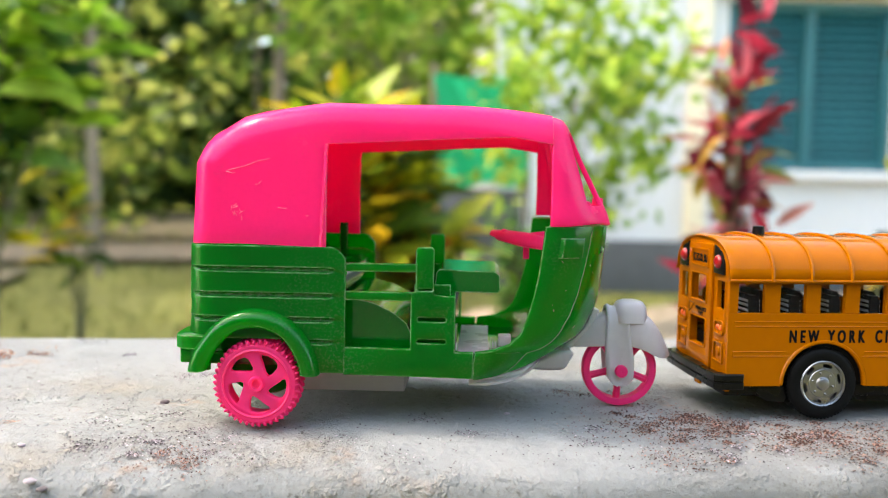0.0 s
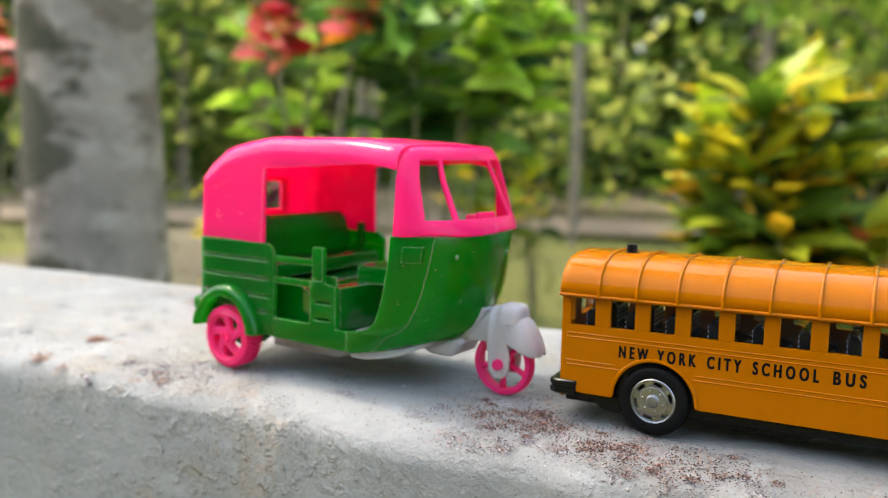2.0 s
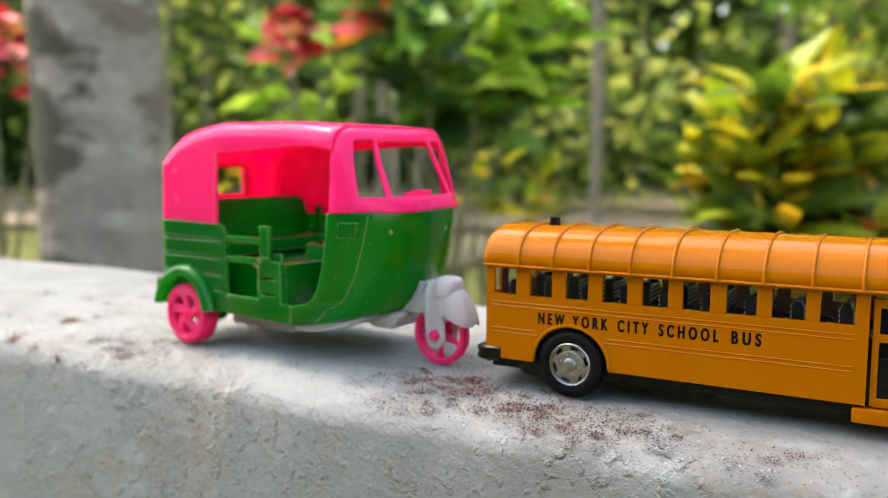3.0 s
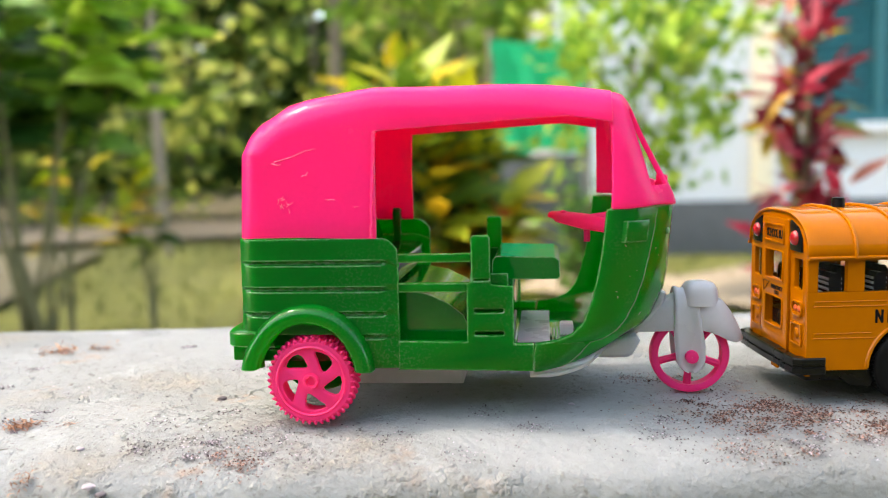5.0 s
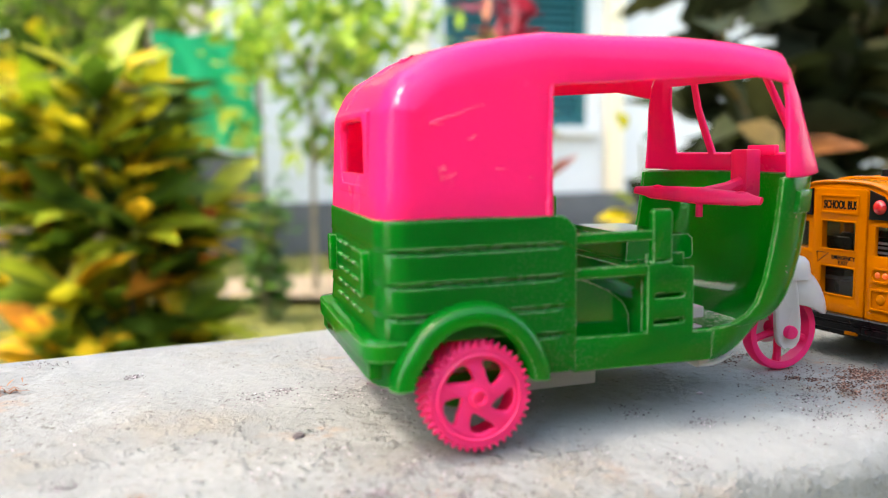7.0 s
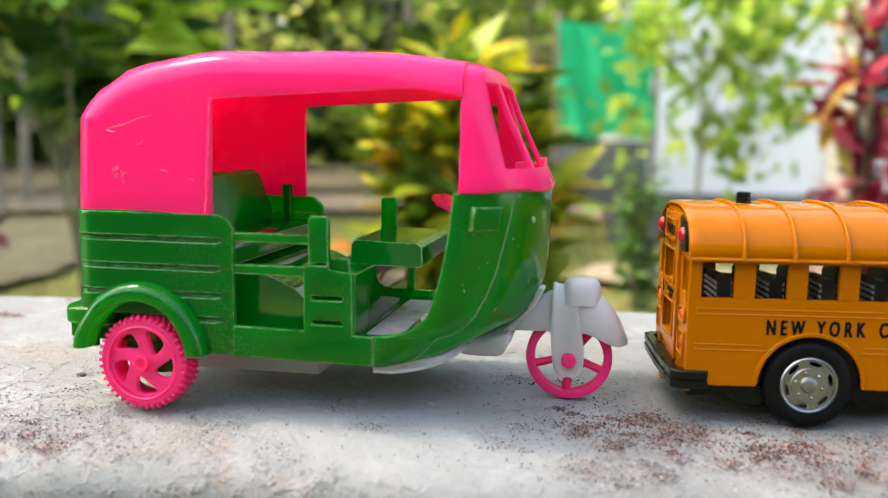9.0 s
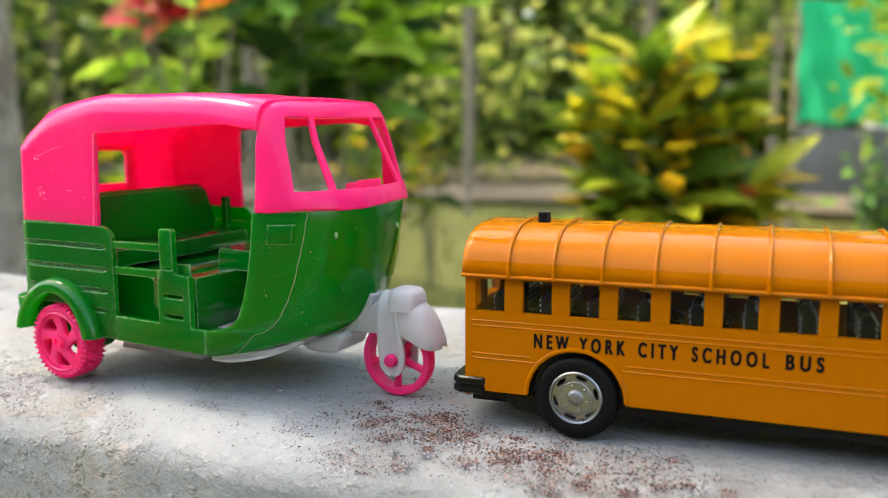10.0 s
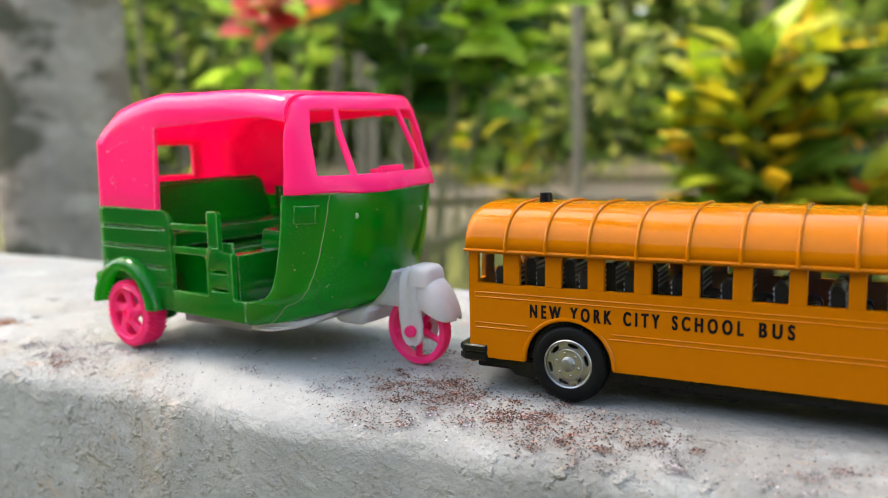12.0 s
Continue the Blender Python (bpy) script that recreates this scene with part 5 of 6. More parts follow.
def build_fork():
    """The milky front fork: mudguard, legs, knob and neck."""
    # one smooth shell: ridge, lower edge and half width at each place along it
    shell = [(39.6, 19.9, 19.0, 1.6), (41.5, 22.2, 19.1, 2.6), (44.4, 25.0, 19.3, 3.5), (47.8, 28.0, 19.5, 4.0), (51.0, 30.2, 19.7, 4.3), (54.0, 31.3, 19.9, 4.4), (58.0, 31.8, 20.0, 4.7), (60.5, 31.7, 19.9, 5.4), (62.5, 31.3, 19.5, 6.0), (64.5, 30.5, 18.8, 6.4), (67.0, 28.6, 17.6, 6.2), (69.0, 26.0, 16.7, 5.6), (70.8, 23.0, 16.3, 4.6), (72.2, 20.0, 16.4, 3.3), (73.2, 17.6, 16.6, 1.6)]
    bm = bmesh.new()
    rows = []
    for x, top, low, wide in shell:
        row = []
        for k in range(17):
            a = math.pi * k / 16
            c, q = math.cos(a), math.sin(a)
            row.append((x, math.copysign(wide * abs(c) ** 0.62, -c), low + (top - low) * q ** 0.75))
        rows.append(row)
    grid(bm, rows)
    rick_part("mudguard", bm, MILKY, smooth=60, thick=1.0, label="milky white plastic mudguard with a pointed tip")
    # the fork, a strap laid over the mudguard with a rounded end on each side
    way = [(-4.5, 7.0, 57.2, 1.2), (-4.7, 7.6, 57.2, 2.6), (-4.8, 9.0, 57.1, 3.8), (-4.8, 11.0, 57.0, 4.3), (-4.8, 15.0, 56.8, 4.5), (-4.9, 20.0, 56.2, 4.3), (-5.0, 24.0, 55.9, 3.9), (-4.8, 27.5, 55.7, 3.6), (-3.8, 30.4, 55.6, 3.5), (-2.0, 32.0, 55.6, 3.4)]
    way = way + [(0.0, 32.4, 55.6, 3.4)] + [(-y, z, x, h) for y, z, x, h in way[::-1]]
    bm = bmesh.new()
    rows = []
    for k, (y, z, x, h) in enumerate(way):
        a, b = way[max(k - 1, 0)], way[min(k + 1, len(way) - 1)]
        out = Vector((0, -(b[1] - a[1]), b[0] - a[0])).normalized()
        rows.append([Vector((x + h * f, y, z)) + out * o for f, o in ((-1.0, -0.9), (-1.0, 0.2), (-0.88, 0.6), (-0.7, 0.55), (-0.55, 0.1), (0.55, 0.1), (0.7, 0.55), (0.88, 0.6), (1.0, 0.2), (1.0, -0.9))])
    vs = grid(bm, rows, closed=True)
    bm.faces.new(vs[0])
    bm.faces.new(vs[-1])
    rick_part("fork", bm, MILKY, smooth=50)
    bm = bmesh.new()
    rows = []
    for z, rx, ry in ((27.5, 5.4, 6.0), (30.5, 5.2, 5.8), (32.6, 4.9, 5.4), (33.9, 4.0, 4.4), (34.5, 2.4, 2.6), (34.6, 0.2, 0.2)):
        rows.append([(60.2 + math.copysign(rx * abs(math.cos(a)) ** 0.6, math.cos(a)), math.copysign(ry * abs(math.sin(a)) ** 0.6, math.sin(a)), z) for a in np.linspace(0, 2 * math.pi, 25)[:-1]])
    grid(bm, rows, closed=True)
    rick_part("headlamp_knob", bm, MILKY, smooth=60)
    bm = plate("strut", [[(37.5, 17.5), (40.5, 18.0), (45, 22.6), (48.6, 27.6), (50.0, 31.2), (48.2, 31.8), (46.6, 28.2), (43.4, 24), (39.0, 19.6)]], 3.4, 0.8, "xz", 0)
    rick_part("strut", bm, MILKY)
    bm = plate("steering_box", [[(25, 14.2), (28.5, 12.5), (33, 12.2), (37.6, 12.4), (39.2, 13.2), (41.6, 17.6), (40.4, 19.2), (37, 18.6), (32, 16.6)]], 8.5, 1.2, "xz", 0)
    rick_part("steering_box", bm, MILKY, smooth=50)
    # undertray
    bm = plate("tray", [[(8.6, 15.2), (8.8, 12.2), (14, 12.0), (17, 12.2), (20.5, 12.6), (23, 13.0), (25.0, 13.5), (27, 14.3), (29.0, 15.2), (33.0, 17.6), (31, 17.8), (25, 15.6), (14, 15.2)]], 31, 1.0, "xz", 0)
    for v in bm.verts:
        v.co.y *= math.sqrt(max(1 - (max(v.co.x - 9, 0) / 24) ** 2, 0.07))
    rick_part("undertray", bm, MILKY, smooth=35)
    bm = bmesh.new()
    box(bm, -48, -11.4, -14.3, 14.3, 5.8, 16.5, 0.8)
    rick_part("gearbox", bm, MILKY, label="milky plastic underside")


build_fork()

# ---- the toy school bus; millimetres from its rear near corner ----
bus = thing("toy_school_bus", pose(0.0878, 0.2495, 0.0, 0, 0, 4.28), "glossy orange-yellow die-cast toy school bus standing on the wall", "toy bus")
BW = 43.0


def bus_part(name, bm, material, parent=None, label="", smooth=35, thick=0.0, kind=""):
    for v in bm.verts:
        v.co *= MM
    ob = part(name, bm, material, parent or bus, label, smooth)
    if thick:
        md = ob.modifiers.new("shell", "SOLIDIFY")
        md.thickness, md.offset = thick * MM, -1.0
    return tagged(ob, kind=kind)


WIN = [(2.0, 10.3), (15.4, 23.5), (28.3, 36.2), (41.0, 49.4), (54.2, 62.5), (67.0, 75.4), (80.2, 89.0), (93.3, 102.6), (106.5, 115.6)]


def build_sides_of_bus():
    for side, y in (("near", 0.0), ("far", BW)):
        wheel = arc(30.3, 10.6, 13.4, 180, 0, 18)
        line = [(-1.0, 10.3), (16.9, 10.3)] + wheel[1:-1] + [(43.7, 10.3), (119.3, 10.3), (119.3, 33.1), (-1.0, 33.1)]
        at = 0.9 if side == "near" else BW - 0.9
        bm = plate("side", [line], 0.9, 0.0, "xz", at)
        ob = bus_part("side_panel", bm, YELLOW)
        edges = [-1.0] + [v for w in WIN for v in w] + [119.3]
        for a, b in zip(edges[::2], edges[1::2]):
            bm = bmesh.new()
            box(bm, a, b, at - 0.9, at + 0.9, 33.1, 42.1, 0.15, 1)
            bus_part("window_pillar", bm, YELLOW, ob)
        bm = bmesh.new()
        box(bm, -1.0, 137.2, at - 0.9, at + 0.9, 42.1, 43.4)
        bus_part("window_header", bm, YELLOW, ob)
        bm = bmesh.new()
        box(bm, 134.0, 137.2, at - 0.9, at + 0.9, 5.0, 42.1)
        bus_part("corner_post", bm, YELLOW, ob)
        if side == "far":
            bm = bmesh.new()
            box(bm, 119.3, 134.0, at - 0.9, at + 0.9, 6.0, 34.0)
            bus_part("cab_side", bm, YELLOW, ob)
        s = 1 if side == "near" else -1
        for x0, x1, z in ((1.0, 115.6, 30.3), (1.0, 115.6, 28.9), (1.0, 115.6, 21.0), (1.0, 115.6, 19.6)):
            spans = [(x0, x1)] if z > 25 else [(x0, 17.6 + 2 * (21 - z)), (43.4 - 2 * (21 - z) * 0.3, x1)]
            for a, b in spans:
                bm = bmesh.new()
                tube(bm, [(a, y + s * 0.12, z), (b, y + s * 0.12, z)], 0.3, 6)
                bus_part("moulding", bm, YELLOW, ob)
        for x in (0.9, 115.9):
            for z0, z1 in ((28.7, 30.5), (19.4, 21.2)):
                bm = bmesh.new()
                tube(bm, [(x, y + s * 0.12, z0), (x, y + s * 0.12, z1)], 0.34, 6)
                bus_part("moulding_end", bm, YELLOW, ob)
        bm = bmesh.new()
        rows = [[(30.3 + r * math.cos(a), y - s * o, 10.6 + r * math.sin(a)) for a in np.linspace(0.02, math.pi - 0.02, 24)] for r, o in ((13.0, 0.0), (13.3, 0.5), (13.9, 0.5), (14.3, -0.05))]
        grid(bm, rows)
        bus_part("arch_lip", bm, YELLOW, ob)
        for a, b in WIN:
            bm = bmesh.new()
            yy = 1.9 if side == "near" else BW - 1.9
            box(bm, a - 0.6, b + 0.6, yy - 0.15, yy + 0.15, 32.6, 42.6)
            p = bus_part("window_pane", bm, PANE, ob, "clear plastic window pane")
            p.visible_shadow = False


build_sides_of_bus()


def roof_section(n=18, out=0.0):
    """Points across the roof from the near eave to the far one."""
    pts = []
    for k in range(n + 1):
        a = math.pi * k / n
        c, s = math.cos(a), math.sin(a)
        pts.append((BW / 2 - math.copysign((BW / 2 + 1.7 + out) * abs(c) ** 0.72, c), 43.0 + (13.2 + out) * s ** 0.86 if 0 < k < n else 43.0))
    return pts


def build_roof():
    bm = bmesh.new()
    sec = roof_section()
    rows = []
    for x, f in ((-1.6, 0.0), (-1.5, 0.55), (-0.6, 0.98), (0.9, 1.0), (30, 1.0), (66, 1.0), (100, 1.0), (135.0, 1.0), (136.8, 0.98), (137.6, 0.7), (137.8, 0.4)):
        o = -1.1 * (1 - f)
        rows.append([(x, BW / 2 + (y - BW / 2) * (1 + o / 22), 43 + (z - 43) * (1 + o / 14)) for y, z in sec])
    grid(bm, rows)
    roof = bus_part("roof", bm, YELLOW, smooth=50, thick=1.0, label="glossy ribbed yellow roof")
    for x in (11.8, 24.2, 37.0, 50.5, 64.1, 77.5, 91.0, 104.3, 117.4, 132.6):
        bm = bmesh.new()
        tube(bm, [(x, y, z) for y, z in roof_section(22, 0.2)], 0.55, 8)
        bus_part("roof_rib", bm, YELLOW, roof)
    for y in (-1.6, BW + 1.6):
        bm = bmesh.new()
        tube(bm, [(-1.5, y, 43.2), (137.2, y, 43.2)], 0.55, 8)
        bus_part("gutter", bm, YELLOW, roof)
    for y in (0.6, BW - 0.6):
        bm = bmesh.new()
        tube(bm, [(-1.0, y, 49.3), (137, y, 49.3)], 0.35, 6)
        bus_part("roof_line", bm, YELLOW, roof)
    bm = bmesh.new()
    lathe(bm, [(55.2, 2.6), (55.8, 2.0), (58.9, 1.8), (59.1, 1.2), (59.1, 0.05)], "z", (16.4, 19.5, 0), 16)
    bus_part("roof_stack", bm, BLACK, roof, "short black stub on the roof")


build_roof()


def letters(name, text, size, m, depth, material, parent, spacing=1.0, squeeze=1.0):
    """Raised lettering in the built-in font."""
    cu = bpy.data.curves.new(name, "FONT")
    cu.body, cu.size, cu.extrude, cu.space_character, cu.align_x = text, size, depth, spacing, "LEFT"
    cu.offset = size * 0.024
    tmp = bpy.data.objects.new(name, cu)
    me = bpy.data.meshes.new_from_object(tmp)
    bpy.data.objects.remove(tmp)
    bpy.data.curves.remove(cu)
    xs = [v.co.x for v in me.vertices]
    wide = max(xs) - min(xs)
    me.transform(Matrix.Diagonal((squeeze / wide, 1, 1, 1)) @ Matrix.Translation((-min(xs), 0, 0)))
    # a second impression a hair aside makes the strokes bold
    bm = bmesh.new()
    bm.from_mesh(me)
    bold = [f for f in bmesh.ops.duplicate(bm, geom=bm.verts[:] + bm.edges[:] + bm.faces[:])["geom"] if isinstance(f, bmesh.types.BMVert)]
    for v in bold:
        v.co += Vector((size * 0.045, 0, depth * 0.3))
    bm.to_mesh(me)
    bm.free()
    me.transform(m)
    me.materials.clear()
    me.materials.append(material)
    return part(name, me, None, parent)


UP = Matrix.Rotation(radians(90), 4, "X")
for word, a, b in (("NEW", 18.7, 28.1), ("YORK", 31.0, 43.1), ("CITY", 46.5, 56.5), ("SCHOOL", 59.9, 78.2), ("BUS", 82.1, 90.6)):
    letters("lettering", word, 0.0054, Matrix.Translation((a * MM, -0.00004, (24.0 + 0.004 * (a - 19)) * MM)) @ UP, 0.00005, INK, bus, 1.7, (b - a) * MM)


def build_back():
    # the rear wall with its openings, and the raised emergency door
    arch = [(0.4, 8.5), (BW - 0.4, 8.5), (BW - 0.4, 43.0)] + [(y, z - 0.9) for y, z in roof_section()[::-1][1:-1] if 0.4 < y < BW - 0.4] + [(0.4, 43.0)]
    holes = [rounded(3.4, 9.0, 33.4, 42.2, 0.5), rounded(34.0, 39.6, 33.4, 42.2, 0.5), rounded(15.0, 28.0, 34.0, 43.2, 0.7), rounded(15.0, 28.0, 19.5, 28.8, 0.7)]
    bm = plate("rear_wall", [arch] + holes, 0.8, 0.2, "yz", -0.3)
    rear = bus_part("rear_wall", bm, YELLOW)
    bm = plate("rear_door", [rounded(11.6, 31.4, 13.5, 53.4, 1.0), rounded(15.0, 28.0, 34.0, 43.2, 0.7), rounded(15.0, 28.0, 19.5, 28.8, 0.7)], 0.5, 0.25, "yz", -1.5)
    door = bus_part("emergency_door", bm, YELLOW, label="raised yellow emergency door")
    bm = plate("door_inset", [rounded(14.2, 28.8, 45.4, 51.6, 0.5), rounded(15.0, 28.0, 46.2, 50.8, 0.4)], 0.3, 0.1, "yz", -2.1)
    bus_part("sign_frame", bm, YELLOW, door)
    face = Matrix.Rotation(radians(-90), 4, "Z") @ UP
    letters("lettering", "SCHOOL BUS", 0.0036, Matrix.Translation((-0.00203, 0.0275, 0.0471)) @ face, 0.00005, INK, door, 1.0, 0.0125)
    letters("lettering", "EMERGENCY", 0.0018, Matrix.Translation((-0.00203, 0.0238, 0.0310)) @ face, 0.00004, INK, door, 1.0, 0.0088)
    letters("lettering", "EXIT", 0.0018, Matrix.Translation((-0.00203, 0.0212, 0.0294)) @ face, 0.00004, INK, door, 1.0, 0.0036)
    bm = bmesh.new()
    tube(bm, [(-2.0, 29.6, 32.8), (-2.0, 25.0, 32.8), (-2.0, 29.2, 29.6), (-2.0, 29.6, 32.8)], 0.18, 5)
    bus_part("triangle_mark", bm, INK, door)
    for a, b, c, d in ((15.0, 28.0, 34.0, 43.2), (15.0, 28.0, 19.5, 28.8)):
        bm = bmesh.new()
        pts = [(-2.0, y, z) for y, z in rounded(a, b, c, d, 0.7)]
        tube(bm, pts + pts[:1], 0.35, 5, caps=False)
        bus_part("window_gasket", bm, YELLOW, door)
    for a, b, c, d in ((15.0, 28.0, 34.0, 43.2), (15.0, 28.0, 19.5, 28.8), (3.4, 9.0, 33.4, 42.2), (34.0, 39.6, 33.4, 42.2)):
        bm = bmesh.new()
        box(bm, 0.6, 0.9, a - 0.5, b + 0.5, c - 0.5, d + 0.5)
        p = bus_part("window_pane", bm, PANE, rear)
        p.visible_shadow = False
    for c in (6.6, BW - 6.6):
        s = -1 if c < 20 else 1
        bm = plate("lamp_box", [[(c - 4.2 * s, 44.4), (c + 3.6 * s, 44.4), (c + 3.2 * s, 48.2), (c + 0.6 * s, 51.4), (c - 4.2 * s, 53.2)][::s]], 0.35, 0.1, "yz", -1.5)
        lb = bus_part("lamp_housing", bm, BLACK, rear, "black lamp housing")
        bm = bmesh.new()
        bmesh.ops.create_uvsphere(bm, u_segments=18, v_segments=10, radius=2.3, matrix=Matrix.Translation((-1.7, c - 0.6 * s, 48.2)) @ Matrix.Diagonal((0.75, 1, 1, 1)))
        bus_part("lens", bm, RED_LENS, lb, "domed red lens")
    for c in (6.2, BW - 6.2):
        bm = plate("tail_lamp", [rounded(c - 3.7, c + 3.7, 25.2, 30.0, 1.9, 5), rounded(c - 3.0, c + 3.0, 25.9, 29.3, 1.5, 5)], 0.35, 0.15, "yz", -1.4)
        tl = bus_part("tail_lamp_surround", bm, YELLOW, rear)
        for dy in (-1.3, 1.3):
            bm = bmesh.new()
            bmesh.ops.create_uvsphere(bm, u_segments=12, v_segments=8, radius=0.95, matrix=Matrix.Translation((-1.2, c + dy, 27.6)) @ Matrix.Diagonal((0.45, 1, 1, 1)))
            bus_part("tail_lamp", bm, ORANGE_LENS, tl, "small orange-red tail lamp")
        bm = plate("recess", [rounded(c - 3.6, c + 3.6, 16.6, 23.4, 0.4), rounded(c - 2.9, c + 2.9, 17.3, 22.7, 0.4)], 0.3, 0.12, "yz", -1.4)
        hatch = bus_part("hatch_frame", bm, YELLOW, rear)
        bm = bmesh.new()
        bmesh.ops.create_uvsphere(bm, u_segments=12, v_segments=8, radius=1.6, matrix=Matrix.Translation((-1.1, c, 20.2)) @ Matrix.Diagonal((0.4, 1, 1, 1)))
        bus_part("reflector", bm, YELLOW, hatch)
    bm = bmesh.new()
    pts = [(5.2, 0.6, 0), (4.2, -0.9, 0), (-2.5, -0.9, 0), (-4.6, 0.6, 0), (-4.9, 6, 0), (-5.2, 21, 0), (-4.9, 37, 0), (-4.6, BW - 0.6, 0), (-2.5, BW + 0.9, 0), (4.2, BW + 0.9, 0), (5.2, BW - 0.6, 0)]
    rows = []
    for p in pts:
        d = Vector((p[0] - 12, p[1] - BW / 2, 0)).normalized()
        rows.append([(p[0] - d.x * o, p[1] - d.y * o, z) for o, z in ((0.5, 9.2), (0, 9.7), (0, 11.2), (0.6, 11.4), (0.6, 12.0), (0, 12.2), (0, 13.7), (0.5, 14.1), (3.4, 14.1), (3.4, 9.2))])
    vs = grid(bm, rows, closed=True)
    bm.faces.new(vs[0])
    bm.faces.new(vs[-1])
    bumper = bus_part("rear_bumper", bm, BLACK, label="black plastic rear bumper")
    bm = bmesh.new()
    box(bm, -5.0, -4.0, 11, 15.5, 8.4, 10.0, 0.4)
    bus_part("tow_tab", bm, YELLOW, bumper)


build_back()


def build_bus_door():
    bm = bmesh.new()
    box(bm, 115.9, 137.2, -0.4, 8.0, 5.0, 9.4, 0.5)
    bus_part("step_box", bm, YELLOW)
    bm = bmesh.new()
    box(bm, 134.2, 137.4, -0.4, 6, 9.4, 20.5, 0.5)
    bus_part("door_post", bm, YELLOW)
    for a, b, cut in ((120.2, 126.6, 123.7), (126.8, 133.4, 130.4)):
        bm = plate("leaf", [rounded(a, b, 9.8, 41.2, 0.4), rounded(cut - 1.7, cut + 1.7, 31.0, 38.4, 0.2), rounded(cut - 1.7, cut + 1.7, 12.4, 28.6, 0.2)], 0.6, 0.2, "xz", 1.9)
        leaf = bus_part("door_leaf", bm, YELLOW, label="yellow folding door leaf with slit windows")
        bm = bmesh.new()
        box(bm, a + 0.5, b - 0.5, 2.7, 2.9, 11, 39.5)
        bus_part("pane", bm, SEAT_GREY, leaf)


build_bus_door()


def build_bus_inside():
    bm = bmesh.new()
    box(bm, 0.8, 136, 2.2, BW - 2.2, 11.0, 24.0, 0.3)
    bus_part("floor", bm, BLACK)
    bm = bmesh.new()
    box(bm, 0, 117, 3, BW - 3, 6.4, 10.9, 0.8)
    bus_part("chassis", bm, BLACK)
    bm = bmesh.new()
    rows = [[(x, y, z) for x, z in ((8, 9.5), (13, 5.2), (19, 4.6), (22, 9.5))] for y in (2.4, BW - 2.4)]
    vs = grid(bm, rows, closed=True)
    bm.faces.new(vs[0])
    bm.faces.new(vs[-1])
    bus_part("mud_flap", bm, BLACK)
    bm = bmesh.new()
    rows = [[(x, y, z) for x, z in ((46, 4.2), (76, 4.2), (79, 6.4), (43, 6.4))] for y in (6, BW - 6)]
    vs = grid(bm, rows, closed=True)
    bm.faces.new(vs[0])
    bm.faces.new(vs[-1])
    bus_part("tank", bm, BLACK)
    seat = bmesh.new()
    rows = [[(x, y, z) for x, z in ((0, 24), (-0.6, 37.8), (0.2, 39.3), (1.8, 39.3), (2.8, 37.9), (3.0, 31), (8.0, 30.6), (8.6, 29.2), (8.4, 24))] for y in (0, 0.8, 12.6, 13.4)]
    vs = grid(seat, rows, closed=True)
    seat.faces.new(vs[0])
    seat.faces.new(vs[-1])
    for v in seat.verts:
        v.co *= MM
    sm = mesh_of(seat, "seat", 35)
    sm.materials.append(SEAT_GREY)
    # ridges of the dark seats, coloured pale like the glints on them
    slat = bmesh.new()
    tube(slat, [(0, 0, 0), (0, 0.0124, 0)], 0.00045, 6)
    slm = mesh_of(slat, "seat_ridge", 40)
    slm.materials.append(RIDGE)
    for k in range(9):
        for y in (3.2, 26.4):
            s = part("seat", sm, None, bus)
            s.matrix_local = Matrix.Translation(Vector((7.2 + 13.1 * k, y, -1.2 if y < 20 else -2.4)) * MM)
            for z in (33.0, 34.6, 36.2, 37.6):
                r = part("seat_ridge", slm, None, s)
                r.matrix_local = Matrix.Translation(Vector((2.95, 0.5, z)) * MM)
                if y < 20:
                    r = part("seat_ridge", slm, None, s)
                    r.matrix_local = Matrix.Translation(Vector((-0.1 - 0.6 * (z - 24) / 13.8, 0.5, z)) * MM)


build_bus_inside()


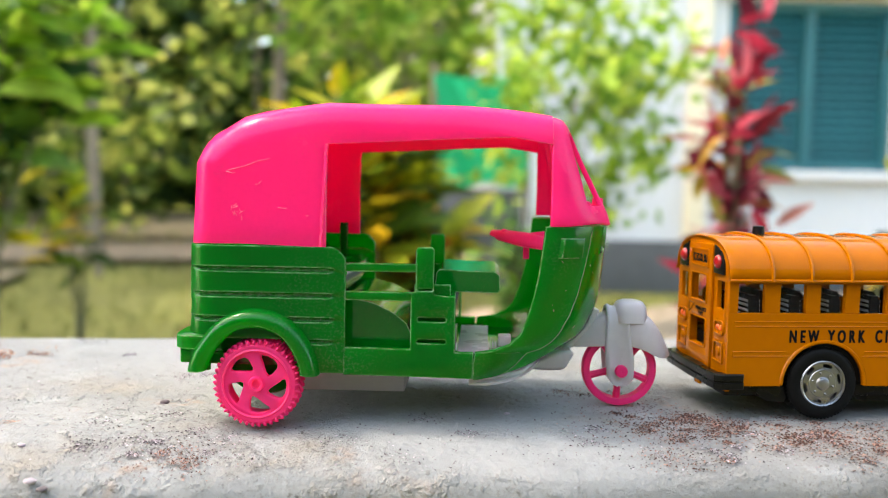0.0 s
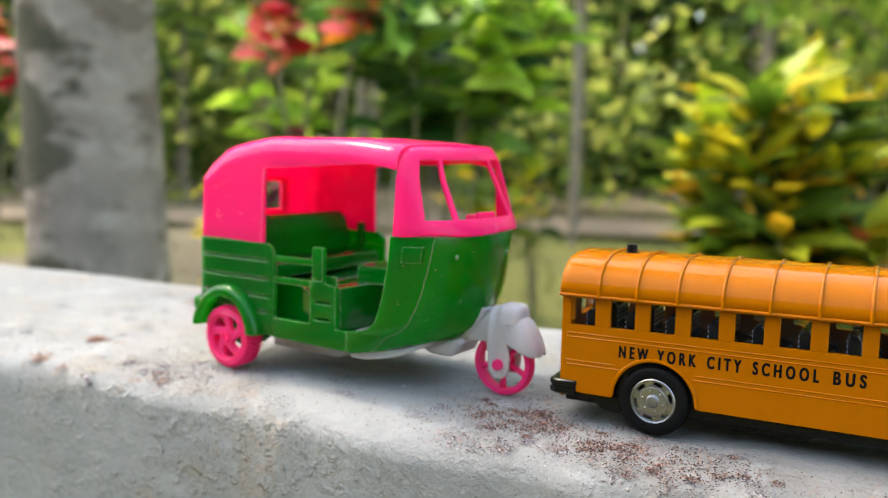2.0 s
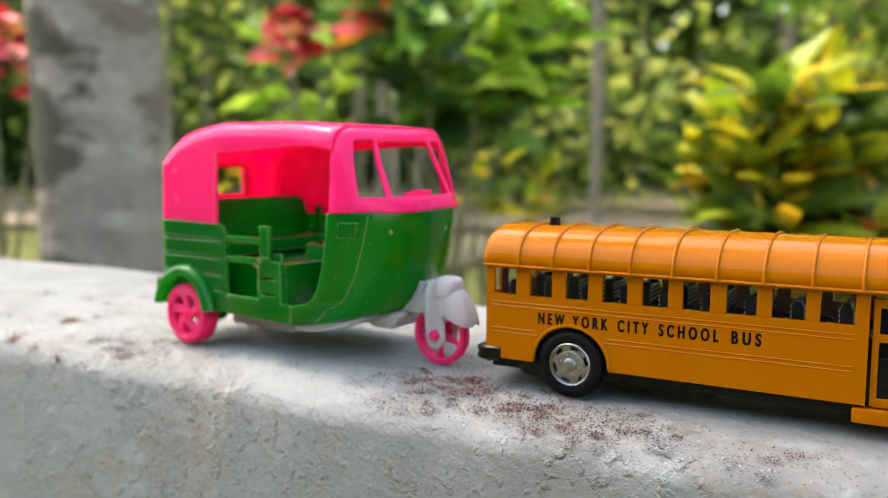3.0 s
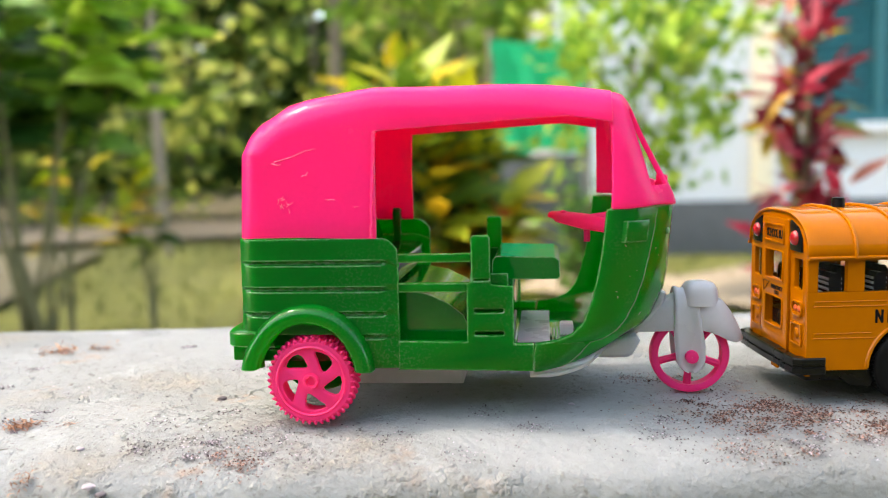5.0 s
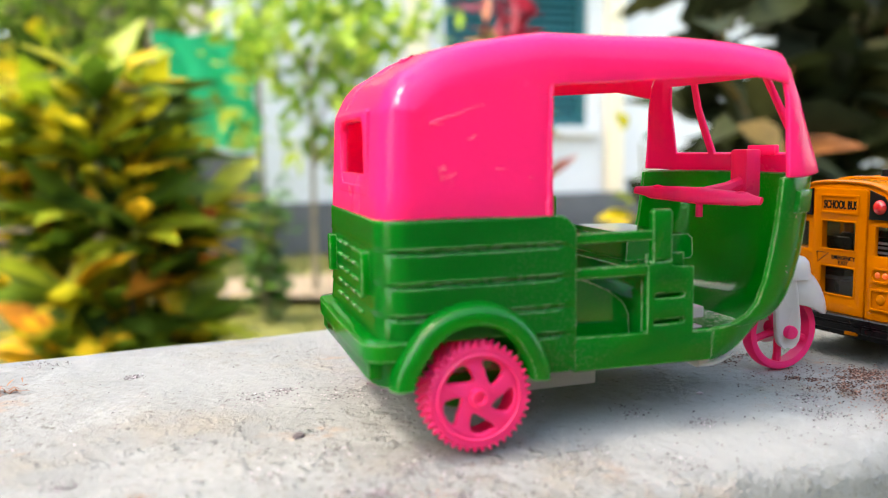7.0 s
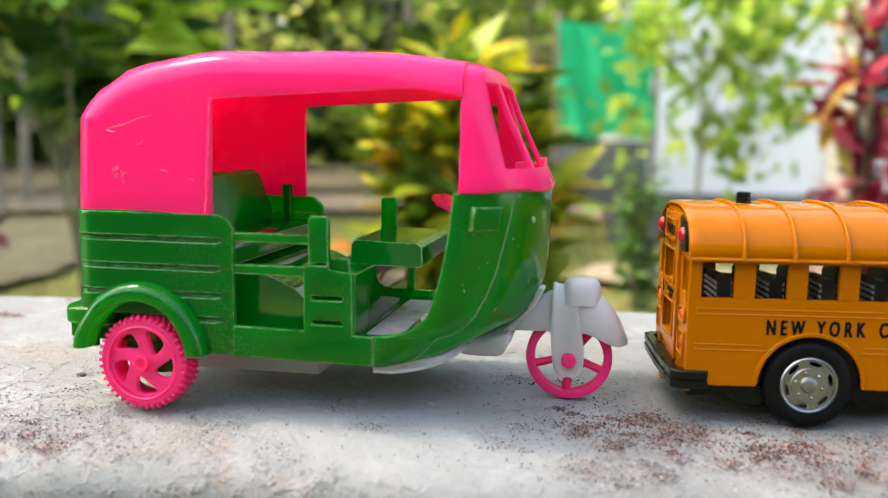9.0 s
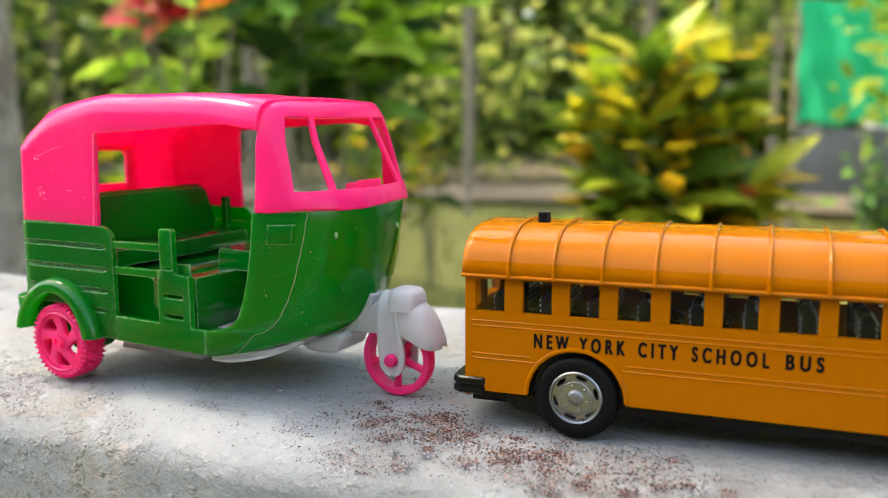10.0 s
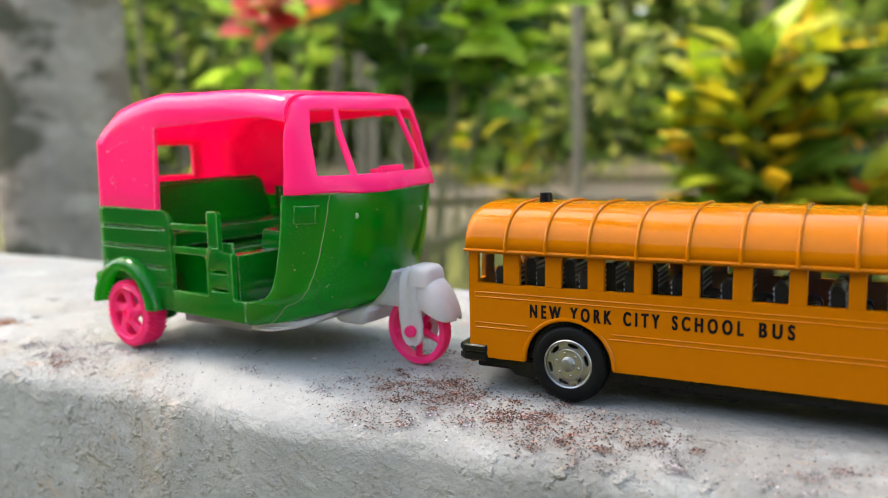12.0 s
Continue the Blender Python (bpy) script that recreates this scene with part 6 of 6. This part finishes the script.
def build_bus_front():
    # cab front, hood and fenders
    arch = [(0.4, 10), (BW - 0.4, 10), (BW - 0.4, 43.0)] + [(y, z - 0.9) for y, z in roof_section()[::-1][1:-1] if 0.4 < y < BW - 0.4] + [(0.4, 43.0)]
    bm = plate("cab_front", [arch, rounded(4, 20.5, 34.5, 43, 0.8), rounded(22.5, BW - 4, 34.5, 43, 0.8)], 0.8, 0.2, "yz", 136.6)
    front = bus_part("cab_front", bm, YELLOW)
    for a, b in ((4, 20.5), (22.5, BW - 4)):
        bm = bmesh.new()
        box(bm, 135.4, 135.7, a - 0.4, b + 0.4, 34, 43.4)
        p = bus_part("windscreen_pane", bm, PANE, front)
        p.visible_shadow = False
    for y in (5.0, 11.5, BW - 11.5, BW - 5.0):
        bm = bmesh.new()
        z = 47.6 if y in (5.0, BW - 5.0) else 50.8
        bmesh.ops.create_uvsphere(bm, u_segments=16, v_segments=10, radius=2.1, matrix=Matrix.Translation((137.9, y, z)))
        bus_part("warning_lens", bm, RED_LENS, front, "domed red warning lens")
    bm = bmesh.new()
    rows = []
    for x, h, w in ((137.2, 36.2, 15.6), (139.0, 36.6, 15.6), (145, 36.2, 15.4), (158, 35.2, 14.6), (168, 33.8, 13.6), (172, 32.0, 12.8), (173.4, 28.5, 12.2)):
        row = []
        for k in range(15):
            a = math.pi * k / 14
            c, s = math.cos(a), math.sin(a)
            row.append((x, BW / 2 - math.copysign(w * abs(c) ** 0.45, c), 10.5 + (h - 10.5) * s ** 0.5 if 0 < k < 14 else 10.5))
        rows.append(row)
    vs = grid(bm, rows)
    bm.faces.new(vs[-1])
    hood = bus_part("hood", bm, YELLOW, smooth=50, label="rounded yellow bonnet")
    bm = bmesh.new()
    tube(bm, [(140.5, BW / 2 - 15.2, 30.0), (150, BW / 2 - 15.0, 29.8), (166, BW / 2 - 13.6, 28.8)], 0.4, 6)
    bus_part("hood_seam", bm, YELLOW, hood)
    for side, y0, y1 in ((1, 0.6, 8.5), (-1, BW - 0.6, BW - 8.5)):
        bm = bmesh.new()
        rows = []
        for a in np.linspace(200, -10, 22):
            c, s = math.cos(radians(a)), math.sin(radians(a))
            rr = 17.0 + (1.5 if a > 150 else 0)
            rows.append([(153 + q * c, y, max(11.0 + q * s, 6.0)) for q, y in ((rr - 3.6, y0 + side * 0.4), (rr - 3.0, y0), (rr - 1.2, y0 + side * 0.2), (rr, y0 + side * 1.6), (rr + 0.6, y0 + side * 4), (rr + 0.8, y1))])
        grid(bm, rows)
        bus_part("front_fender", bm, YELLOW, smooth=50)
    bm = bmesh.new()
    box(bm, 172.8, 174.6, 10.5, BW - 10.5, 12, 27, 0.6)
    bus_part("grille", bm, BLACK)
    bm = bmesh.new()
    box(bm, 174, 177.5, 1.5, BW - 1.5, 7.5, 12, 0.8)
    bus_part("front_bumper", bm, BLACK)
    bm = bmesh.new()
    box(bm, 117, 172, 9, BW - 9, 6.6, 12, 0.6)
    bus_part("front_chassis", bm, BLACK)


build_bus_front()


def build_bus_wheel():
    w = new("wheel")
    w.empty_display_size = 0.01
    w.parent = bus
    bm = bmesh.new()
    prof = [(-3.6, 7.0), (-4.0, 7.6), (-4.2, 9.0), (-4.1, 9.9), (-3.7, 10.7), (-3.0, 11.2), (3.4, 11.2), (4.0, 10.6), (4.0, 7.0), (-3.6, 7.0)]
    lathe(bm, prof, "y", seg=48)
    bus_part("tyre", bm, RUBBER, w, smooth=40)
    bm = bmesh.new()
    for k in range(60):
        a = 2 * math.pi * k / 60
        m = Matrix.Rotation(-a, 4, "Y") @ Matrix.Translation((11.15, -1.4, 0)) @ Matrix.Rotation(radians(25), 4, "X") @ Matrix.Diagonal((0.5, 3.6, 0.55, 1))
        bmesh.ops.create_cube(bm, size=1, matrix=m)
    bus_part("tread", bm, RUBBER, w, kind="stuff", smooth=20)
    outer = arc(0, 0, 7.15, 0, 352.5, 47)
    holes = []
    for k in range(6):
        a = 60 * k + 15
        holes.append([(r * math.cos(radians(b)), r * math.sin(radians(b))) for r, b in ((6.1, a - 13), (6.2, a), (6.1, a + 13), (5.7, a + 16), (5.2, a + 11), (5.05, a), (5.2, a - 11), (5.7, a - 16))])
    bm = plate("rim", [outer] + holes, 0.7, 0.25, "xz", -2.8)
    rim = bus_part("rim", bm, CHROME, w, "dull chrome rim with slots")
    bm = bmesh.new()
    lathe(bm, [(-3.3, 7.1), (-3.9, 7.3), (-4.2, 7.0), (-4.0, 6.6), (-3.4, 6.5)], "y", seg=48)
    bus_part("rim_ring", bm, CHROME, rim)
    bm = bmesh.new()
    lathe(bm, [(-1.7, 7.0), (-1.7, 0.05)], "y", seg=30)
    bus_part("rim_back", bm, CHROME, rim)
    bm = bmesh.new()
    lathe(bm, [(-3.4, 4.6), (-3.75, 4.3), (-3.75, 2.2), (-4.0, 1.95), (-4.5, 1.8), (-4.7, 1.5), (-4.7, 0.05)], "y", seg=30)
    bus_part("hub_cap", bm, CHROME, rim)
    for k in range(6):
        a = radians(60 * k + 45)
        bm = bmesh.new()
        bmesh.ops.create_uvsphere(bm, u_segments=8, v_segments=6, radius=0.42, matrix=Matrix.Translation((3.4 * math.cos(a), -3.85, 3.4 * math.sin(a))))
        bus_part("wheel_nut", bm, CHROME, rim)
    return w


bw = build_bus_wheel()
bw.matrix_local = pose(0.0303, 0.0039, 0.0110)
for m in (pose(0.153, 0.0045, 0.0110, 0, 25, 0), pose(0.0303, 0.0391, 0.0110, 0, 0, 180), pose(0.153, 0.0385, 0.0110, 0, 0, 180)):
    c = copy_thing(bw, m)
    c.parent = bus

# ---- crumbs and dry litter on the coping ----
CRUMB_BROWN = foliage("brown_crumb", [(0.0, (0.025, 0.014, 0.01)), (0.6, (0.11, 0.06, 0.038)), (1.0, (0.4, 0.27, 0.18))], rough=0.9, translucent=0.0)
CRUMB_GREY = foliage("grey_crumb", [(0.0, (0.04, 0.038, 0.035)), (0.6, (0.13, 0.12, 0.105)), (1.0, (0.48, 0.46, 0.42))], rough=0.9, translucent=0.0)
LITTER = foliage("dry_litter", [(0.0, (0.1, 0.05, 0.03)), (0.5, (0.26, 0.14, 0.07)), (1.0, (0.5, 0.32, 0.17))], rough=0.9, translucent=0.25)


def coping_point(x, y):
    """A world place on the wall's top."""
    q = pose(0, 0.2095, 0, 0, 0, WALL_YAW).inverted() @ Vector((x, y, 0))
    fade = min(max(q.y / 0.03, 0), 1)
    edge = -(0.01 - math.sqrt(max(0.01 ** 2 - max(0.01 - q.y, 0) ** 2, 0))) if q.y < 0.01 else 0
    return wall_height(q.x, q.y) - 0.0035 * (1 - fade) + edge


def crumbs(name, spots, material, label, size=(0.00022, 0.0009)):
    """Crumbs strewn round spots of (x, y, spread x, spread y, count), as one object."""
    V, F = [], []
    for x, y, sx, sy, n in spots:
        heaps = [(x + rng.normal() * sx, y + rng.normal() * sy, rng.uniform(0.0008, 0.003)) for _ in range(max(n // 35, 2))]
        for k in range(int(n * 3.0)):
            px, py = x + rng.normal() * sx, y + rng.normal() * sy
            if k % 3:
                hx, hy, hr = heaps[rng.integers(len(heaps))]
                px, py = hx + rng.normal() * hr * 1.3, hy + rng.normal() * hr
            q = pose(0, 0.2095, 0, 0, 0, WALL_YAW).inverted() @ Vector((px, py, 0))
            if q.y < 0.003 or q.y > 0.19:
                continue
            z = coping_point(px, py)
            L, a = rng.uniform(*size), rng.uniform(0, 6.28)
            w, h = L * rng.uniform(0.2, 0.5), L * rng.uniform(0.2, 0.45)
            d, s = np.array([math.cos(a), math.sin(a)]), np.array([-math.sin(a), math.cos(a)])
            b = len(V)
            tilt = rng.normal() * 0.25 * L
            V += [(px - d[0] * L / 2, py - d[1] * L / 2, z + h * 0.2), (px + s[0] * w, py + s[1] * w, z), (px + d[0] * L / 2, py + d[1] * L / 2, z + h * 0.2 + abs(tilt)), (px - s[0] * w, py - s[1] * w, z), (px, py, z + h)]
            F += [(b, b + 1, b + 4), (b + 1, b + 2, b + 4), (b + 2, b + 3, b + 4), (b + 3, b, b + 4)]
    me = bpy.data.meshes.new(name)
    me.from_pydata(V, [], F)
    tagged(part(name, me, material), label, "debris", kind="stuff")


crumbs("brown_crumbs", [(0.075, 0.243, 0.018, 0.010, 520), (0.105, 0.241, 0.022, 0.007, 800), (0.135, 0.239, 0.016, 0.006, 420), (0.12, 0.232, 0.03, 0.006, 360), (0.062, 0.262, 0.014, 0.012, 240), (0.07, 0.251, 0.01, 0.006, 220), (0.112, 0.238, 0.006, 0.003, 160), (0.085, 0.247, 0.004, 0.003, 130), (-0.072, 0.216, 0.008, 0.006, 150), (-0.066, 0.212, 0.003, 0.002, 80), (0.197, 0.235, 0.008, 0.008, 110), (0.2, 0.22, 0.006, 0.004, 60), (0.045, 0.282, 0.006, 0.005, 70), (0.06, 0.222, 0.006, 0.003, 70)], CRUMB_BROWN, "scattered reddish brown crumbs on the coping")
crumbs("grey_specks", [(-0.1, 0.24, 0.06, 0.03, 420), (-0.083, 0.226, 0.012, 0.007, 260), (-0.08, 0.298, 0.012, 0.006, 90), (0.0, 0.222, 0.08, 0.01, 220), (0.1, 0.225, 0.05, 0.006, 420), (0.19, 0.228, 0.04, 0.006, 260), (-0.16, 0.3, 0.06, 0.03, 240), (-0.153, 0.364, 0.004, 0.002, 30), (-0.07, 0.29, 0.003, 0.002, 26)], CRUMB_GREY, "dark specks of grit on the coping", (0.0003, 0.0009))


def litter(x, y, r, n):
    """A small tuft of dry brown litter."""
    base = np.array([[x + rng.normal() * r * 0.45, y + rng.normal() * r * 0.4, 0] for _ in range(n)])
    base[:, 2] = [coping_point(a, b) + abs(rng.normal()) * r * 0.14 for a, b, _ in base]
    ways = unit(n) * [1, 1, 0.5]
    ln = r * rng.uniform(0.2, 0.55, n)
    ob = part("dry_litter", leaf_mesh("dry_litter", base, ways, np.tile([0, 0, 1.0], (n, 1)), ln, ln * 0.22, 0.2), LITTER)
    tagged(ob, "small tuft of dry brown plant litter on the coping", "litter", "dry litter on the wall")


for x, y, r, n in ((-0.1395, 0.2345, 0.005, 220), (-0.1405, 0.206, 0.0055, 110), (-0.178, 0.328, 0.008, 90), (-0.162, 0.333, 0.007, 60), (-0.1267, 0.2366, 0.003, 50), (-0.122, 0.2045, 0.004, 60)):
    litter(x, y, r, n)
for x, y, r in ((-0.102, 0.2035, 0.0011), (-0.1055, 0.2045, 0.0013), (-0.0895, 0.262, 0.0012), (0.02, 0.2535, 0.0008), (-0.1146, 0.219, 0.0009)):
    bm = bmesh.new()
    bmesh.ops.create_icosphere(bm, subdivisions=2, radius=r, matrix=Matrix.Translation((x, y, coping_point(x, y) + r * 0.35)) @ Matrix.Diagonal((1.3, 0.9, 0.6, 1)))
    for v in bm.verts:
        v.co += Vector((1, 1, 1)) * 0.3 * r * noise.noise(v.co * 1500)
    tagged(part("grit", bm, CRUMB_GREY), "small dark grain of grit on the coping", "grit", "grit on the wall")
